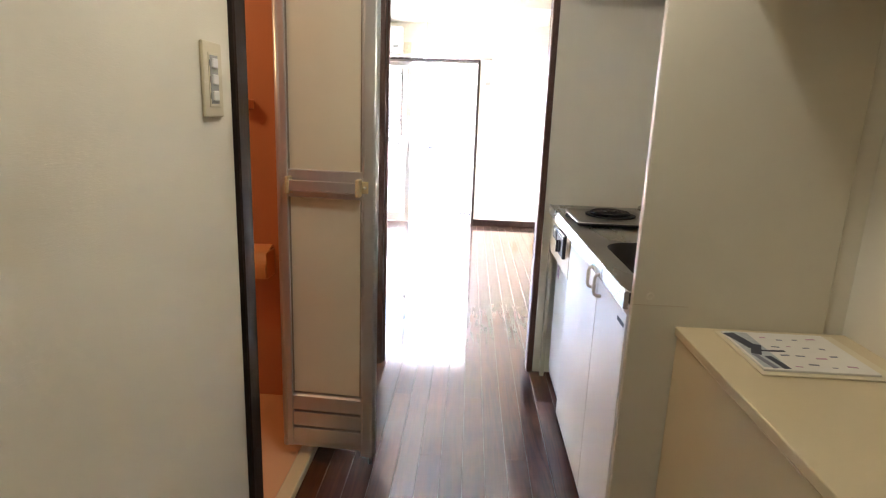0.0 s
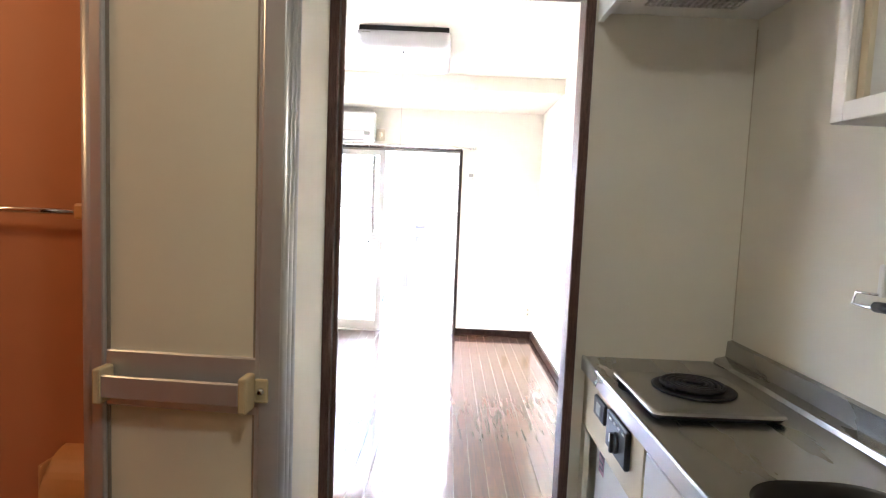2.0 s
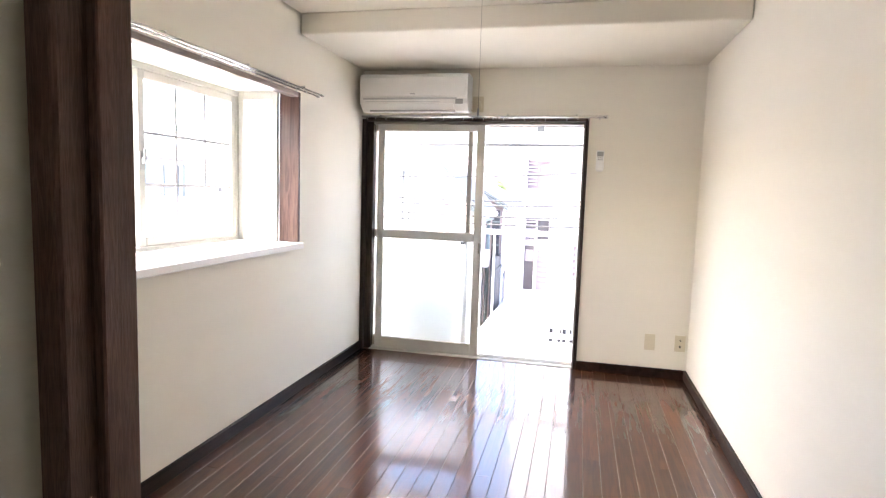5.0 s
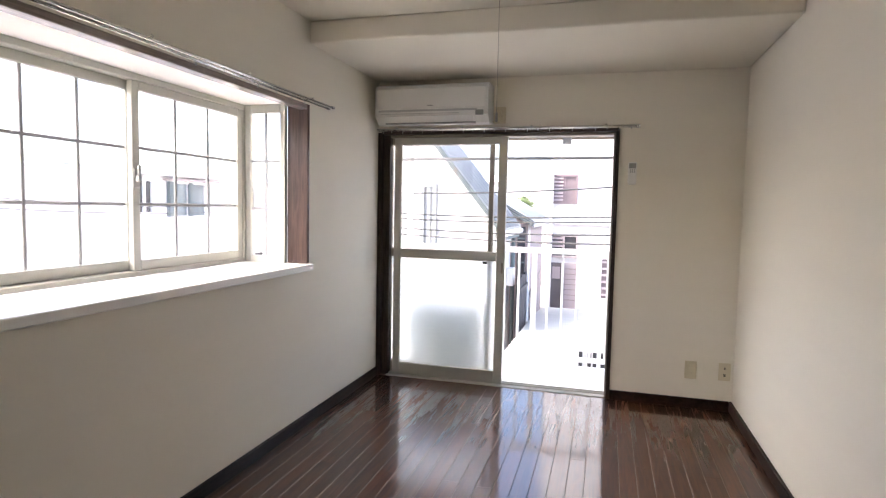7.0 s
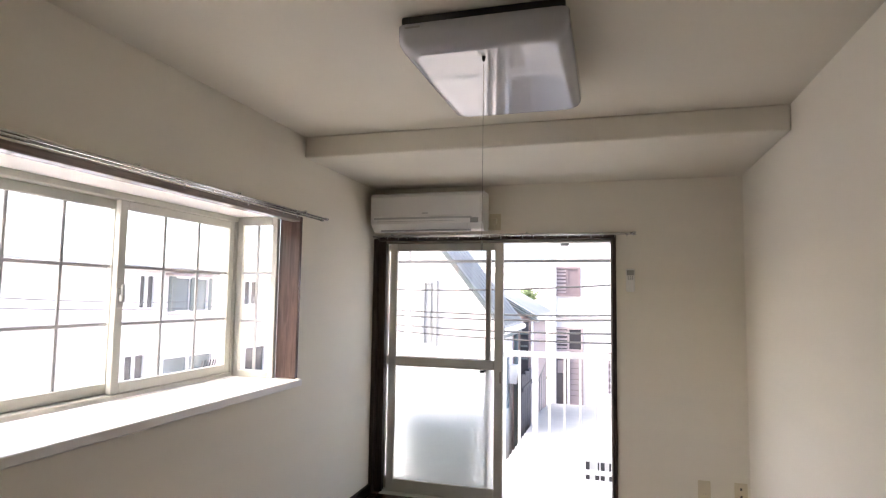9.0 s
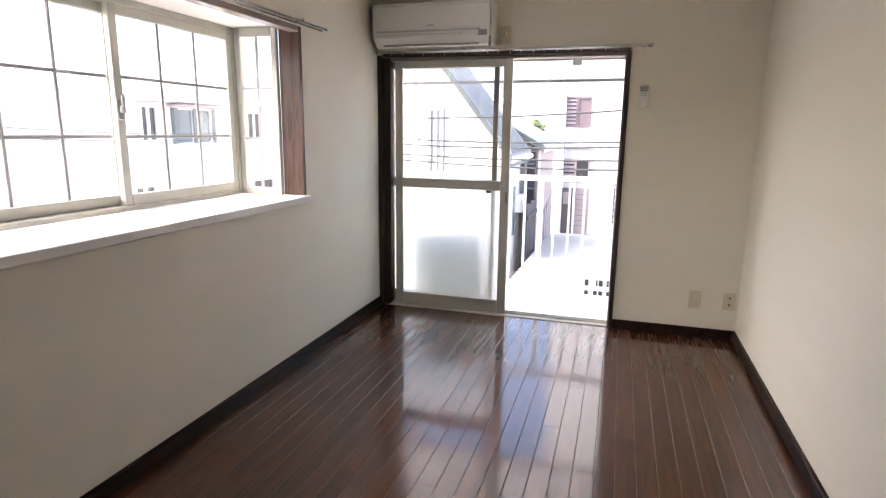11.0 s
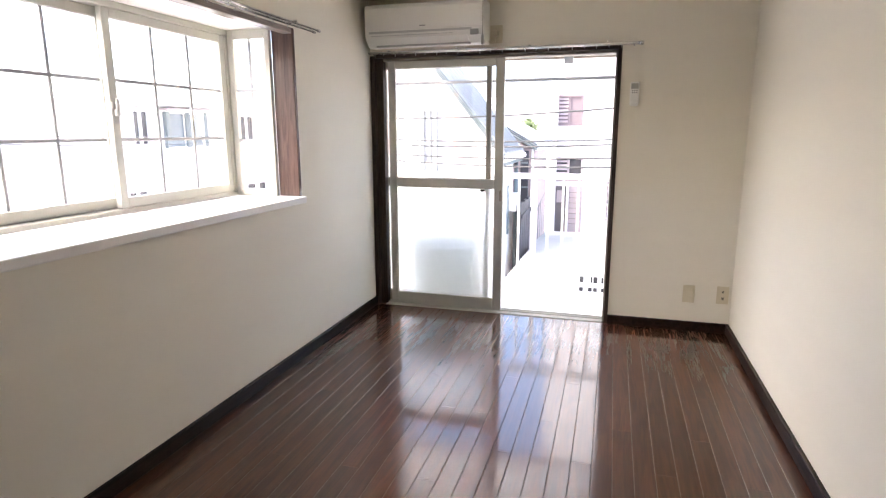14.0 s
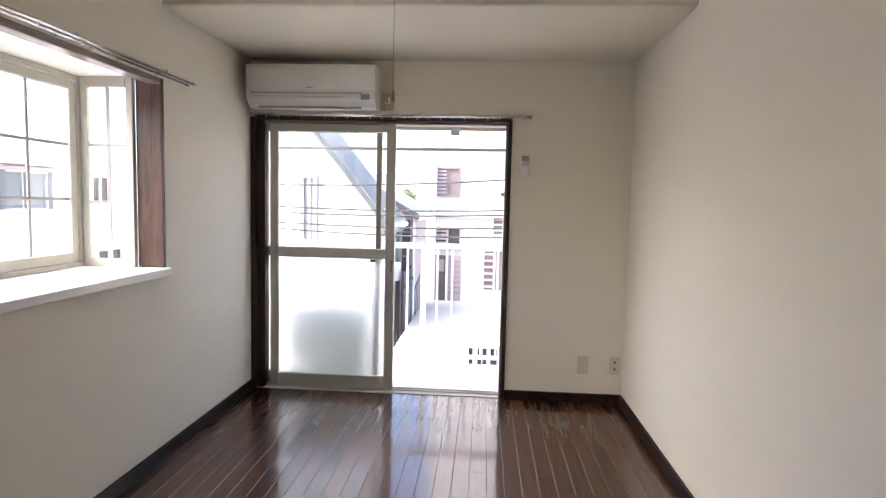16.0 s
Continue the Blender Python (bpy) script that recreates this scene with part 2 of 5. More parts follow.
M_PAPER = surface("printed_paper", (0.78, 0.76, 0.70), 0.4, vary=0.03, scale=20, bump=0, coat=0.3)
M_INK = surface("blue_grey_ink", (0.17, 0.18, 0.23), 0.5, vary=0.25, scale=40, bump=0)
M_INKD = surface("dark_navy_ink", (0.035, 0.04, 0.065), 0.5, vary=0.25, scale=40, bump=0)
M_INK2 = surface("pale_blue_ink", (0.42, 0.46, 0.48), 0.5, vary=0.2, scale=40, bump=0)
M_STICK = surface("pink_print", (0.5, 0.3, 0.4), 0.5, vary=0.3, scale=60, bump=0)
M_BALC = surface("balcony_sheet", (0.66, 0.66, 0.64), 0.6, vary=0.06, scale=4, bump=0.1, bump_scale=60)
M_RAIL = surface("white_rail", (0.75, 0.74, 0.73), 0.4, vary=0.04, scale=6, bump=0.03)
M_STUCCO = surface("pale_stucco", (0.78, 0.75, 0.72), 0.85, vary=0.06, scale=0.8, bump=0.4, bump_scale=30, dist=0.01)
M_PINK = surface("pinkish_wall", (0.40, 0.33, 0.32), 0.8, vary=0.08, scale=1, bump=0.3, bump_scale=30, dist=0.01)
M_DARKW = surface("dark_siding", (0.034, 0.034, 0.042), 0.6, vary=0.15, scale=2, bump=0.2, bump_scale=30)
M_SEAM = surface("brown_joint", (0.55, 0.47, 0.36), 0.7, vary=0.1, scale=20, bump=0)
M_PALER = surface("pale_roof_sheet", (0.46, 0.46, 0.46), 0.6, vary=0.12, scale=2, bump=0.1)
M_TEAL = surface("grey_blue_roof_sheet", (0.30, 0.315, 0.32), 0.5, vary=0.1, scale=2, bump=0.1)
M_WINB = surface("far_window_glass", (0.18, 0.22, 0.235), 0.15, vary=0.25, scale=2, bump=0)
M_WIND = surface("dark_window", (0.055, 0.052, 0.055), 0.2, vary=0.3, scale=3, bump=0)
M_GROUND = surface("pale_concrete", (0.42, 0.41, 0.395), 0.85, vary=0.08, scale=0.6, bump=0.2, bump_scale=40)
M_LOUV = surface("faded_pink_louvre", (0.20, 0.15, 0.15), 0.7, vary=0.1, scale=6, bump=0.1)
M_LEAF = surface("leaves", (0.12, 0.17, 0.07), 0.6, vary=0.3, scale=3, bump=0)
M_LEAFD = surface("dark_leaves", (0.035, 0.05, 0.022), 0.6, vary=0.3, scale=3, bump=0)
# dark brown lightened in colour for the glare over it
M_DOORGLARE = surface("brown_door_in_glare", (0.12, 0.10, 0.095), 0.6, vary=0.15, scale=3, bump=0.05)
M_RESIN = surface("cream_resin_panel", (0.73, 0.70, 0.56), 0.45, vary=0.05, scale=2.0, bump=0.04, bump_scale=70)
M_BARK = surface("bark", (0.12, 0.08, 0.05), 0.9, vary=0.2, scale=10, bump=0.4)
M_CABLE = surface("cable", (0.03, 0.03, 0.03), 0.6, vary=0.1, scale=10, bump=0)
M_ROOFT = translucent("old_corrugated_sheet", (0.88, 0.87, 0.85), 0.75)
M_STAIN = translucent("stained_canopy_edge", (0.20, 0.17, 0.14), 0.1, 26.0, (0.035, 0.024, 0.016))
# whitish paint darkened to grey-green for the shade under the canopy
M_UNITSHADE = surface("outdoor_unit_shade", (0.27, 0.31, 0.295), 0.5, vary=0.06, scale=5, bump=0.05)


# ---------- mesh helpers ----------
def add_box(bm, x0, x1, y0, y1, z0, z1, bevel=0.0, seg=1):
    vs = [bm.verts.new(p) for p in ((x0, y0, z0), (x1, y0, z0), (x1, y1, z0), (x0, y1, z0), (x0, y0, z1), (x1, y0, z1), (x1, y1, z1), (x0, y1, z1))]
    fs = [bm.faces.new([vs[i] for i in f]) for f in ((3, 2, 1, 0), (4, 5, 6, 7), (0, 1, 5, 4), (1, 2, 6, 5), (2, 3, 7, 6), (3, 0, 4, 7))]
    if bevel:
        es = {e for f in fs for e in f.edges}
        bmesh.ops.bevel(bm, geom=list(es), offset=bevel, segments=seg, affect="EDGES", profile=0.5)
    return bm


def box(x0, x1, y0, y1, z0, z1, bevel=0.0, seg=1):
    return add_box(bmesh.new(), x0, x1, y0, y1, z0, z1, bevel, seg)


def add_tube(bm, points, r, n=10):
    """A round bar along points, with closed ends."""
    pts = [Vector(p) for p in points]
    rings, side = [], None
    for i, p in enumerate(pts):
        d = (pts[min(i + 1, len(pts) - 1)] - pts[max(i - 1, 0)]).normalized()
        if side is None:
            side = d.orthogonal().normalized()
        side = (side - d * side.dot(d)).normalized()
        up = d.cross(side)
        rings.append([bm.verts.new(p + r * (math.cos(a) * side + math.sin(a) * up)) for a in (2 * math.pi * k / n for k in range(n))])
    for a, b in zip(rings, rings[1:]):
        for k in range(n):
            f = bm.faces.new((a[k], a[(k + 1) % n], b[(k + 1) % n], b[k]))
            f.smooth = True
    bm.faces.new(rings[0][::-1])
    bm.faces.new(rings[-1])
    return bm


def tube(points, r, n=10):
    return add_tube(bmesh.new(), points, r, n)


def lathe(profile, cx, cy, n=28):
    """A turned body round the z axis at cx, cy. profile: (radius, z) from one end to the other."""
    bm = bmesh.new()
    rings = [[bm.verts.new((cx + r * math.cos(2 * math.pi * k / n), cy + r * math.sin(2 * math.pi * k / n), z)) for k in range(n)] for r, z in profile]
    for a, b in zip(rings, rings[1:]):
        for k in range(n):
            bm.faces.new((a[k], a[(k + 1) % n], b[(k + 1) % n], b[k])).smooth = True
    bm.faces.new(rings[0])
    bm.faces.new(rings[-1])
    bmesh.ops.recalc_face_normals(bm, faces=bm.faces)
    return bm


def prism(profile, a0, a1, axis="x"):
    """A profile of (u, v) drawn out from a0 to a1 along an axis; u, v are the other two in order."""
    put_at = {"x": lambda a, u, v: (a, u, v), "y": lambda a, u, v: (u, a, v), "z": lambda a, u, v: (u, v, a)}[axis]
    bm = bmesh.new()
    A = [bm.verts.new(put_at(a0, u, v)) for u, v in profile]
    B = [bm.verts.new(put_at(a1, u, v)) for u, v in profile]
    n = len(profile)
    for k in range(n):
        bm.faces.new((A[k], A[(k + 1) % n], B[(k + 1) % n], B[k]))
    bm.faces.new(A[::-1])
    bm.faces.new(B)
    bmesh.ops.recalc_face_normals(bm, faces=bm.faces)
    return bm


def round_rect(x0, x1, y0, y1, r, n=8):
    pts = []
    for cx, cy, a0 in ((x1 - r, y1 - r, 0), (x0 + r, y1 - r, 90), (x0 + r, y0 + r, 180), (x1 - r, y0 + r, 270)):
        pts += [(cx + r * math.cos(radians(a0 + 90 * k / n)), cy + r * math.sin(radians(a0 + 90 * k / n))) for k in range(n + 1)]
    return pts


def as_mesh(name, bm, material):
    me = bpy.data.meshes.new(name)
    bm.to_mesh(me)
    bm.free()
    me.materials.append(material)
    return me


def part(name, bm, material, parent, label=""):
    ob = new(name, as_mesh(name, bm, material))
    ob.parent = parent
    if label:
        tagged(ob, label)
    return ob


def solid(name, bm, material, label, category, kind="", group=""):
    return tagged(new(name, as_mesh(name, bm, material)), label, category, group, kind)


def thing(name, label, category, at=(0, 0, 0), group="", kind=""):
    e = new(name)
    e.empty_display_size = 0.05
    e.location = at
    return tagged(e, label, category, group, kind)


def local(parent, bm):
    """Shifts a mesh given in world places to the place of its parent."""
    bmesh.ops.translate(bm, verts=bm.verts, vec=-parent.location)
    return bm


# ---------- plan ----------
XL, XR = -1.0, 1.49            # room walls
YP0, YP1 = 2.56, 2.625         # partition between kitchen and room
YB = 6.48                      # balcony wall, room side
ZC, ZS = 2.325, 2.2          # ceiling, dropped soffit
YS = 5.43                      # front of the soffit
HXL, HXR = 0.14, 1.51          # hall walls
YH = -1.4                      # entrance wall
DX0, DX1, DZ = 0.257, 0.992, 1.955   # doorway, clear
BX1, BZ = 0.70, 1.835          # balcony door opening
WY0, WY1, WZ0, WZ1 = 3.54, 5.42, 0.948, 1.838   # bay opening
BY0, BY1 = 1.155, 1.78          # bath opening


def wall(name, label, *boxes):
    bm = bmesh.new()
    for b in boxes:
        add_box(bm, *b)
    return solid(name, bm, M_WALL, label, "wall", "structure")


wall("wall_east", "plain off-white papered wall of the room", (XR, XR + 0.15, YP1, YB + 0.15, 0, ZC))
wall("wall_north", "off-white papered wall round the balcony door", (XL, XR, YB, YB + 0.15, BZ, ZC), (BX1, XR, YB, YB + 0.15, 0, BZ))
wall("wall_west", "off-white papered wall under and round the bay window", (XL - 0.12, XL, YP1, WY0, 0, ZC), (XL - 0.12, XL, WY1, YB + 0.15, 0, ZC),
     (XL - 0.12, XL, WY0, WY1, 0, WZ0 - 0.04), (XL - 0.12, XL, WY0, WY1, WZ1 + 0.02, ZC))
wall("wall_partition", "cream papered partition wall with a doorway", (XL - 0.12, DX0 - 0.03, YP0, YP1, 0, ZC), (DX1 + 0.03, XR + 0.17, YP0, YP1, 0, ZC), (DX0 - 0.03, DX1 + 0.03, YP0, YP1, DZ + 0.03, ZC))
wall("wall_hall_left", "cream papered hall wall beside the bathroom", (HXL - 0.1, HXL, YH, BY0 - 0.065, 0, ZC), (HXL - 0.1, DX0 - 0.028, BY1 + 0.04, YP0, 0, ZC), (HXL - 0.1, HXL, BY0 - 0.065, BY1 + 0.04, 2.0, ZC))
wall("wall_hall_right", "cream hall wall behind kitchen and cabinets", (HXR, HXR + 0.15, 1.16, YP0, 0, ZC), (HXR + 0.05, HXR + 0.15, YH, 1.16, 0, ZC))
wall("wall_entrance", "plain cream wall at the entrance", (HXL - 0.1, HXR + 0.15, YH - 0.1, YH, 0, ZC))

ceil = bmesh.new()
add_box(ceil, XL - 0.12, XR + 0.15, YP0, YB + 0.15, ZC, ZC + 0.1)
add_box(ceil, HXL - 0.1, HXR + 0.15, YH - 0.1, YP0, ZC, ZC + 0.1)
solid("ceiling", ceil, M_CEIL, "off-white papered ceiling", "ceiling", "structure")
soff = box(XL, XR, YS, YB, ZS, ZC, 0.012, 3)
solid("ceiling_soffit", soff, M_CEIL, "dropped off-white ceiling soffit over the balcony door", "ceiling", "structure")

floor = solid("floor", box(XL, XR + 0.07, YH, YB + 0.14, -0.1, -0.0012), M_GROOVE, "dark brown lacquered floor boards with pale joints", "floor", "structure")

# baseboards
bb = {"baseboard_west": (XL, XL + 0.02, YP1, YB, 0, 0.066), "baseboard_east": (XR - 0.02, XR, YP1, YB, 0, 0.066),
      "baseboard_north": (BX1 + 0.024, XR - 0.02, YB - 0.02, YB, 0, 0.066), "baseboard_partition": (DX1 + 0.045, XR - 0.02, YP1, YP1 + 0.012, 0, 0.066)}
for k, b in bb.items():
    solid(k, box(*b, 0.003), M_BASE, "dark brown wooden baseboard", "baseboard", "structure")

# doorway between kitchen and room
dw = thing("doorway_trim", "dark brown worn wooden door frame", "door frame", kind="structure")
part("jamb", box(DX0 - 0.042, DX0, YP0 - 0.012, YP1 + 0.012, 0, DZ + 0.03, 0.003), M_TRIM, dw)
part("jamb", box(DX1, DX1 + 0.03, YP0 - 0.012, YP1 + 0.012, 0, DZ + 0.03, 0.003), M_TRIM, dw)
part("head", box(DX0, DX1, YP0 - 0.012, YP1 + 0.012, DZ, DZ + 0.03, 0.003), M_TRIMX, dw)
part("stop", box(DX0, DX0 + 0.012, YP0 + 0.02, YP0 + 0.04, 0, DZ, 0.002), M_TRIM, dw)

# bath opening casing
bc = thing("bath_door_trim", "dark brown wooden casing at the bathroom opening", "door frame", kind="structure")
part("jamb", box(HXL - 0.1, HXL + 0.014, BY0 - 0.065, BY0, 0, 2.0, 0.004), M_DBATH, bc)
part("head", box(HXL - 0.1, HXL + 0.012, BY0, BY1 + 0.04, 1.97, 2.0, 0.003), M_DTRIM, bc)


# ---------- bay window ----------
XW = -1.42
bay = bmesh.new()
add_box(bay, XW - 0.07, XL - 0.12, WY0 - 0.06, WY1 + 0.06, WZ1 + 0.02, WZ1 + 0.1)
add_box(bay, XW - 0.07, XL - 0.12, WY0 - 0.06, WY1 + 0.06, WZ0 - 0.12, WZ0 - 0.04)
solid("bay_box", bay, M_SILLW, "white painted top and underside of the bay window", "bay window", "structure")
solid("window_sill", box(XW + 0.035, XL + 0.035, WY0 - 0.01, WY1 + 0.01, WZ0 - 0.038, WZ0, 0.006, 2), M_SILLW, "deep white window sill", "window sill", "structure")
bj = thing("bay_window_trim", "reddish brown wooden lining of the bay window", "window frame", kind="structure")
part("jamb", box(XL - 0.12, XL + 0.008, WY1 - 0.022, WY1 + 0.004, WZ0 + 0.002, WZ1 + 0.018, 0.003), M_BAYWOOD, bj)
part("jamb", box(XL - 0.12, XL + 0.008, WY0 - 0.004, WY0 + 0.022, WZ0 + 0.002, WZ1 + 0.018, 0.003), M_BAYWOOD, bj)
# paler than the jambs: reflected light is put into its colour
part("head", box(XL - 0.05, XL + 0.008, WY0 + 0.022, WY1 - 0.022, WZ1 - 0.012, WZ1 + 0.018, 0.003), M_TRIMSHEEN, bj)


def sash_x(name, x, y0, y1, z0, z1, cols, rows, stile, parent, thick=0.03):
    """A glazed sash with bars that stands across x."""
    fr = bmesh.new()
    add_box(fr, x - thick / 2, x + thick / 2, y0, y0 + stile, z0, z1, 0.003)
    add_box(fr, x - thick / 2, x + thick / 2, y1 - stile, y1, z0, z1, 0.003)
    add_box(fr, x - thick / 2, x + thick / 2, y0 + stile, y1 - stile, z0, z0 + stile * 1.15, 0.003)
    add_box(fr, x - thick / 2, x + thick / 2, y0 + stile, y1 - stile, z1 - stile, z1, 0.003)
    s = part(name, fr, M_SASHW, parent)
    a, b, c, d = y0 + stile, y1 - stile, z0 + stile * 1.15, z1 - stile
    for i in range(1, cols):
        y = a + (b - a) * i / cols
        part("glazing_bar", box(x - 0.005, x + 0.005, y - 0.0075, y + 0.0075, c, d, 0.002), M_BAR, s)
    for i in range(1, rows):
        z = c + (d - c) * i / rows
        part("glazing_bar", box(x - 0.0045, x + 0.0045, a, b, z - 0.0075, z + 0.0075, 0.002), M_BAR, s)
    g = part("pane", box(x - 0.0085, x - 0.0055, a - 0.004, b + 0.004, c - 0.004, d + 0.004), M_GLASS, s)
    g.visible_shadow = False
    return s


win = thing("window_1", "cream aluminium bay window with two sliding barred sashes", "window", kind="structure")
FZ0, FZ1 = WZ0, WZ1 + 0.02
fr = bmesh.new()
add_box(fr, XW - 0.06, XW + 0.035, WY0, WY1 - 0.03, FZ0, FZ0 + 0.022, 0.003)
add_box(fr, XW - 0.06, XW + 0.035, WY0, WY1 - 0.03, FZ1 - 0.03, FZ1, 0.003)
add_box(fr, XW - 0.06, XW + 0.035, WY1 - 0.06, WY1 - 0.005, FZ0 + 0.022, FZ1 - 0.03, 0.003)
add_box(fr, XW - 0.06, XW + 0.035, WY0 + 0.005, 3.80, FZ0 + 0.022, FZ1 - 0.03, 0.003)
part("window_frame", fr, M_SASHW, win)
YM = 4.575
s1 = sash_x("sash", XW + 0.012, YM - 0.025, WY1 - 0.06, FZ0 + 0.022, FZ1 - 0.03, 3, 3, 0.042, win)
s2 = sash_x("sash", XW - 0.028, 3.80, YM + 0.025, FZ0 + 0.022, FZ1 - 0.03, 3, 3, 0.042, win)
lk = bmesh.new()
add_box(lk, XW + 0.028, XW + 0.038, YM - 0.03, YM + 0.006, 1.345, 1.435, 0.004)
add_box(lk, XW + 0.037, XW + 0.058, YM - 0.024, YM - 0.002, 1.375, 1.405, 0.004)
add_box(lk, XW + 0.045, XW + 0.058, YM - 0.02, YM - 0.006, 1.40, 1.45, 0.003)
part("latch", lk, M_ACGREY, s1, "grey metal crescent latch")
for sy, nm in ((WY1 - 0.03, 1), (WY0 + 0.03, -1)):
    side = bmesh.new()
    a, b = XW + 0.036, XL - 0.122
    y0, y1 = sy - 0.014, sy + 0.014
    add_box(side, a, a + 0.035, y0, y1, FZ0, FZ1, 0.003)
    add_box(side, b - 0.035, b, y0, y1, FZ0, FZ1, 0.003)
    add_box(side, a + 0.035, b - 0.035, y0, y1, FZ0, FZ0 + 0.04, 0.003)
    add_box(side, a + 0.035, b - 0.035, y0, y1, FZ1 - 0.05, FZ1, 0.003)
    sd = part("side_light", side, M_SASHW, win)
    xm = (a + b) / 2
    part("glazing_bar", box(xm - 0.0075, xm + 0.0075, sy - 0.005, sy + 0.005, FZ0 + 0.04, FZ1 - 0.05), M_BAR, sd)
    for i in (1, 2):
        z = FZ0 + 0.04 + (FZ1 - FZ0 - 0.09) * i / 3
        part("glazing_bar", box(a + 0.035, b - 0.035, sy - 0.0045, sy + 0.0045, z - 0.0075, z + 0.0075), M_BAR, sd)
    g = part("pane", box(a + 0.03, b - 0.03, sy - 0.001 + 0.008 * nm, sy + 0.001 + 0.008 * nm, FZ0 + 0.036, FZ1 - 0.046), M_GLASS, sd)
    g.visible_shadow = False


def curtain_rail(name, label, p0, p1, off, n_runner, clump):
    """Two chrome rods side by side on brackets, with small runners hanging in the track."""
    p0, p1, off = Vector(p0), Vector(p1), Vector(off)
    r = thing(name, label, "curtain rail", p0)
    for k in (0, 1):
        a, b = p0 + off * k, p1 + off * k
        part("rod", local(r, tube([a, b], 0.0065, 8)), M_CHROME, r)
        cap = bmesh.new()
        d = (b - a).normalized()
        add_tube(cap, [b - d * 0.004, b + d * 0.018], 0.009, 8)
        part("end_cap", local(r, cap), M_CHROME, r)
    for i in range(4):
        c = p0 + (p1 - p0) * ((i + 0.3) / 3.7)
        bk = bmesh.new()
        add_tube(bk, [c - off * 0.6 + Vector((0, 0, 0.012)), c + off * 1.15 + Vector((0, 0, 0.012))], 0.006, 6)
        part("bracket", local(r, bk), M_CHROME, r)
    for i in range(n_runner):
        f = (i + 0.5) / n_runner
        f = f if not clump else 0.42 + 0.5 * f ** 0.7
        c = p0 + (p1 - p0) * f + off * (i % 2)
        rn = bmesh.new()
        add_tube(rn, [c + Vector((0, 0, -0.004)), c + Vector((0, 0, -0.022))], 0.003, 6)
        part("runner", local(r, rn), M_ACGREY, r)
    return r


curtain_rail("curtain_rail", "chrome double curtain rail above the bay window", (XL + 0.055, WY0 - 0.15, 1.856), (XL + 0.055, WY1 + 0.13, 1.856), (0.03, 0, 0.004), 12, True)
curtain_rail("curtain_rail", "chrome double curtain rail above the balcony door", (XL + 0.02, YB - 0.05, 1.842), (BX1 + 0.13, YB - 0.05, 1.842), (0, -0.025, 0.003), 24, False)

# ---------- balcony door ----------
bt = thing("balcony_door_trim", "dark brown wooden trim round the balcony door", "door frame", kind="structure")
part("jamb", box(BX1, BX1 + 0.024, YB - 0.014, YB + 0.10, 0, BZ + 0.006, 0.003), M_DTRIM, bt)
part("jamb", box(XL + 0.001, XL + 0.03, YB - 0.012, YB + 0.10, 0, BZ, 0.003), M_DTRIM, bt)
part("head", box(XL + 0.03, BX1, YB - 0.014, YB + 0.10, BZ - 0.016, BZ + 0.008, 0.003), M_DTRIMX, bt)
dr = thing("door_1", "cream aluminium sliding balcony door, slid half open", "balcony door", kind="structure")
fr = bmesh.new()
part("frame_post", box(XL + 0.03, XL + 0.082, YB + 0.035, YB + 0.088, 0.0, BZ - 0.016, 0.003), M_DTRIM, dr, "dark brown frame post")
add_box(fr, XL + 0.03, XL + 0.062, YB + 0.09, YB + 0.145, 0.0, BZ - 0.016, 0.003)
add_box(fr, BX1 - 0.012, BX1, YB + 0.035, YB + 0.145, 0.0, BZ - 0.016, 0.003)
add_box(fr, XL + 0.082, BX1 - 0.012, YB + 0.035, YB + 0.145, BZ - 0.034, BZ - 0.016, 0.003)
part("door_frame", fr, M_SASHD, dr)
tr = bmesh.new()
add_box(tr, XL + 0.075, BX1 - 0.012, YB + 0.012, YB + 0.145, -0.03, 0.006, 0.002)
for y in (YB + 0.062, YB + 0.105):
    add_box(tr, XL + 0.075, BX1 - 0.012, y - 0.003, y + 0.003, 0.006, 0.016)
part("track", tr, M_SASH, dr)


def sash_y(y, x0, x1, z0, z1, zm, sl, sr, parent, mat_l, mat_r):
    """A tall sliding sash: clear pane above, frosted pane below."""
    h = 0.014
    fr = bmesh.new()
    add_box(fr, x0, x0 + sl, y - h, y + h, z0, z1, 0.003)
    add_box(fr, x0 + sl, x1 - sr, y - h, y + h, z0, z0 + 0.085, 0.003)
    add_box(fr, x0 + sl, x1 - sr, y - h, y + h, z1 - 0.05, z1, 0.003)
    add_box(fr, x0 + sl, x1 - sr, y - h, y + h, zm - 0.033, zm + 0.033, 0.003)
    s = part("sash", fr, mat_l, parent)
    part("stile", box(x1 - sr, x1, y - h, y + h, z0, z1, 0.003), mat_r, s)
    a, b = x0 + sl - 0.004, x1 - sr + 0.004
    g = part("pane", box(a, b, y - 0.002, y + 0.002, zm + 0.03, z1 - 0.046), M_GLASS, s)
    g.visible_shadow = False
    g = part("frosted_pane", box(a, b, y - 0.002, y + 0.002, z0 + 0.08, zm - 0.03), M_FROST, s, "white frosted glass")
    g.visible_shadow = False
    return s


inner = sash_y(YB + 0.062, -0.888, -0.035, 0.016, BZ - 0.036, 0.94, 0.056, 0.062, dr, M_SASH, M_SASH)
outer = sash_y(YB + 0.107, -0.937, -0.135, 0.016, BZ - 0.036, 0.94, 0.02, 0.036, dr, M_SASHD, M_SASHD)
part("pull", box(-0.058, -0.045, YB + 0.036, YB + 0.05, 0.82, 0.9, 0.004), M_SASHD, inner, "recessed metal finger pull")
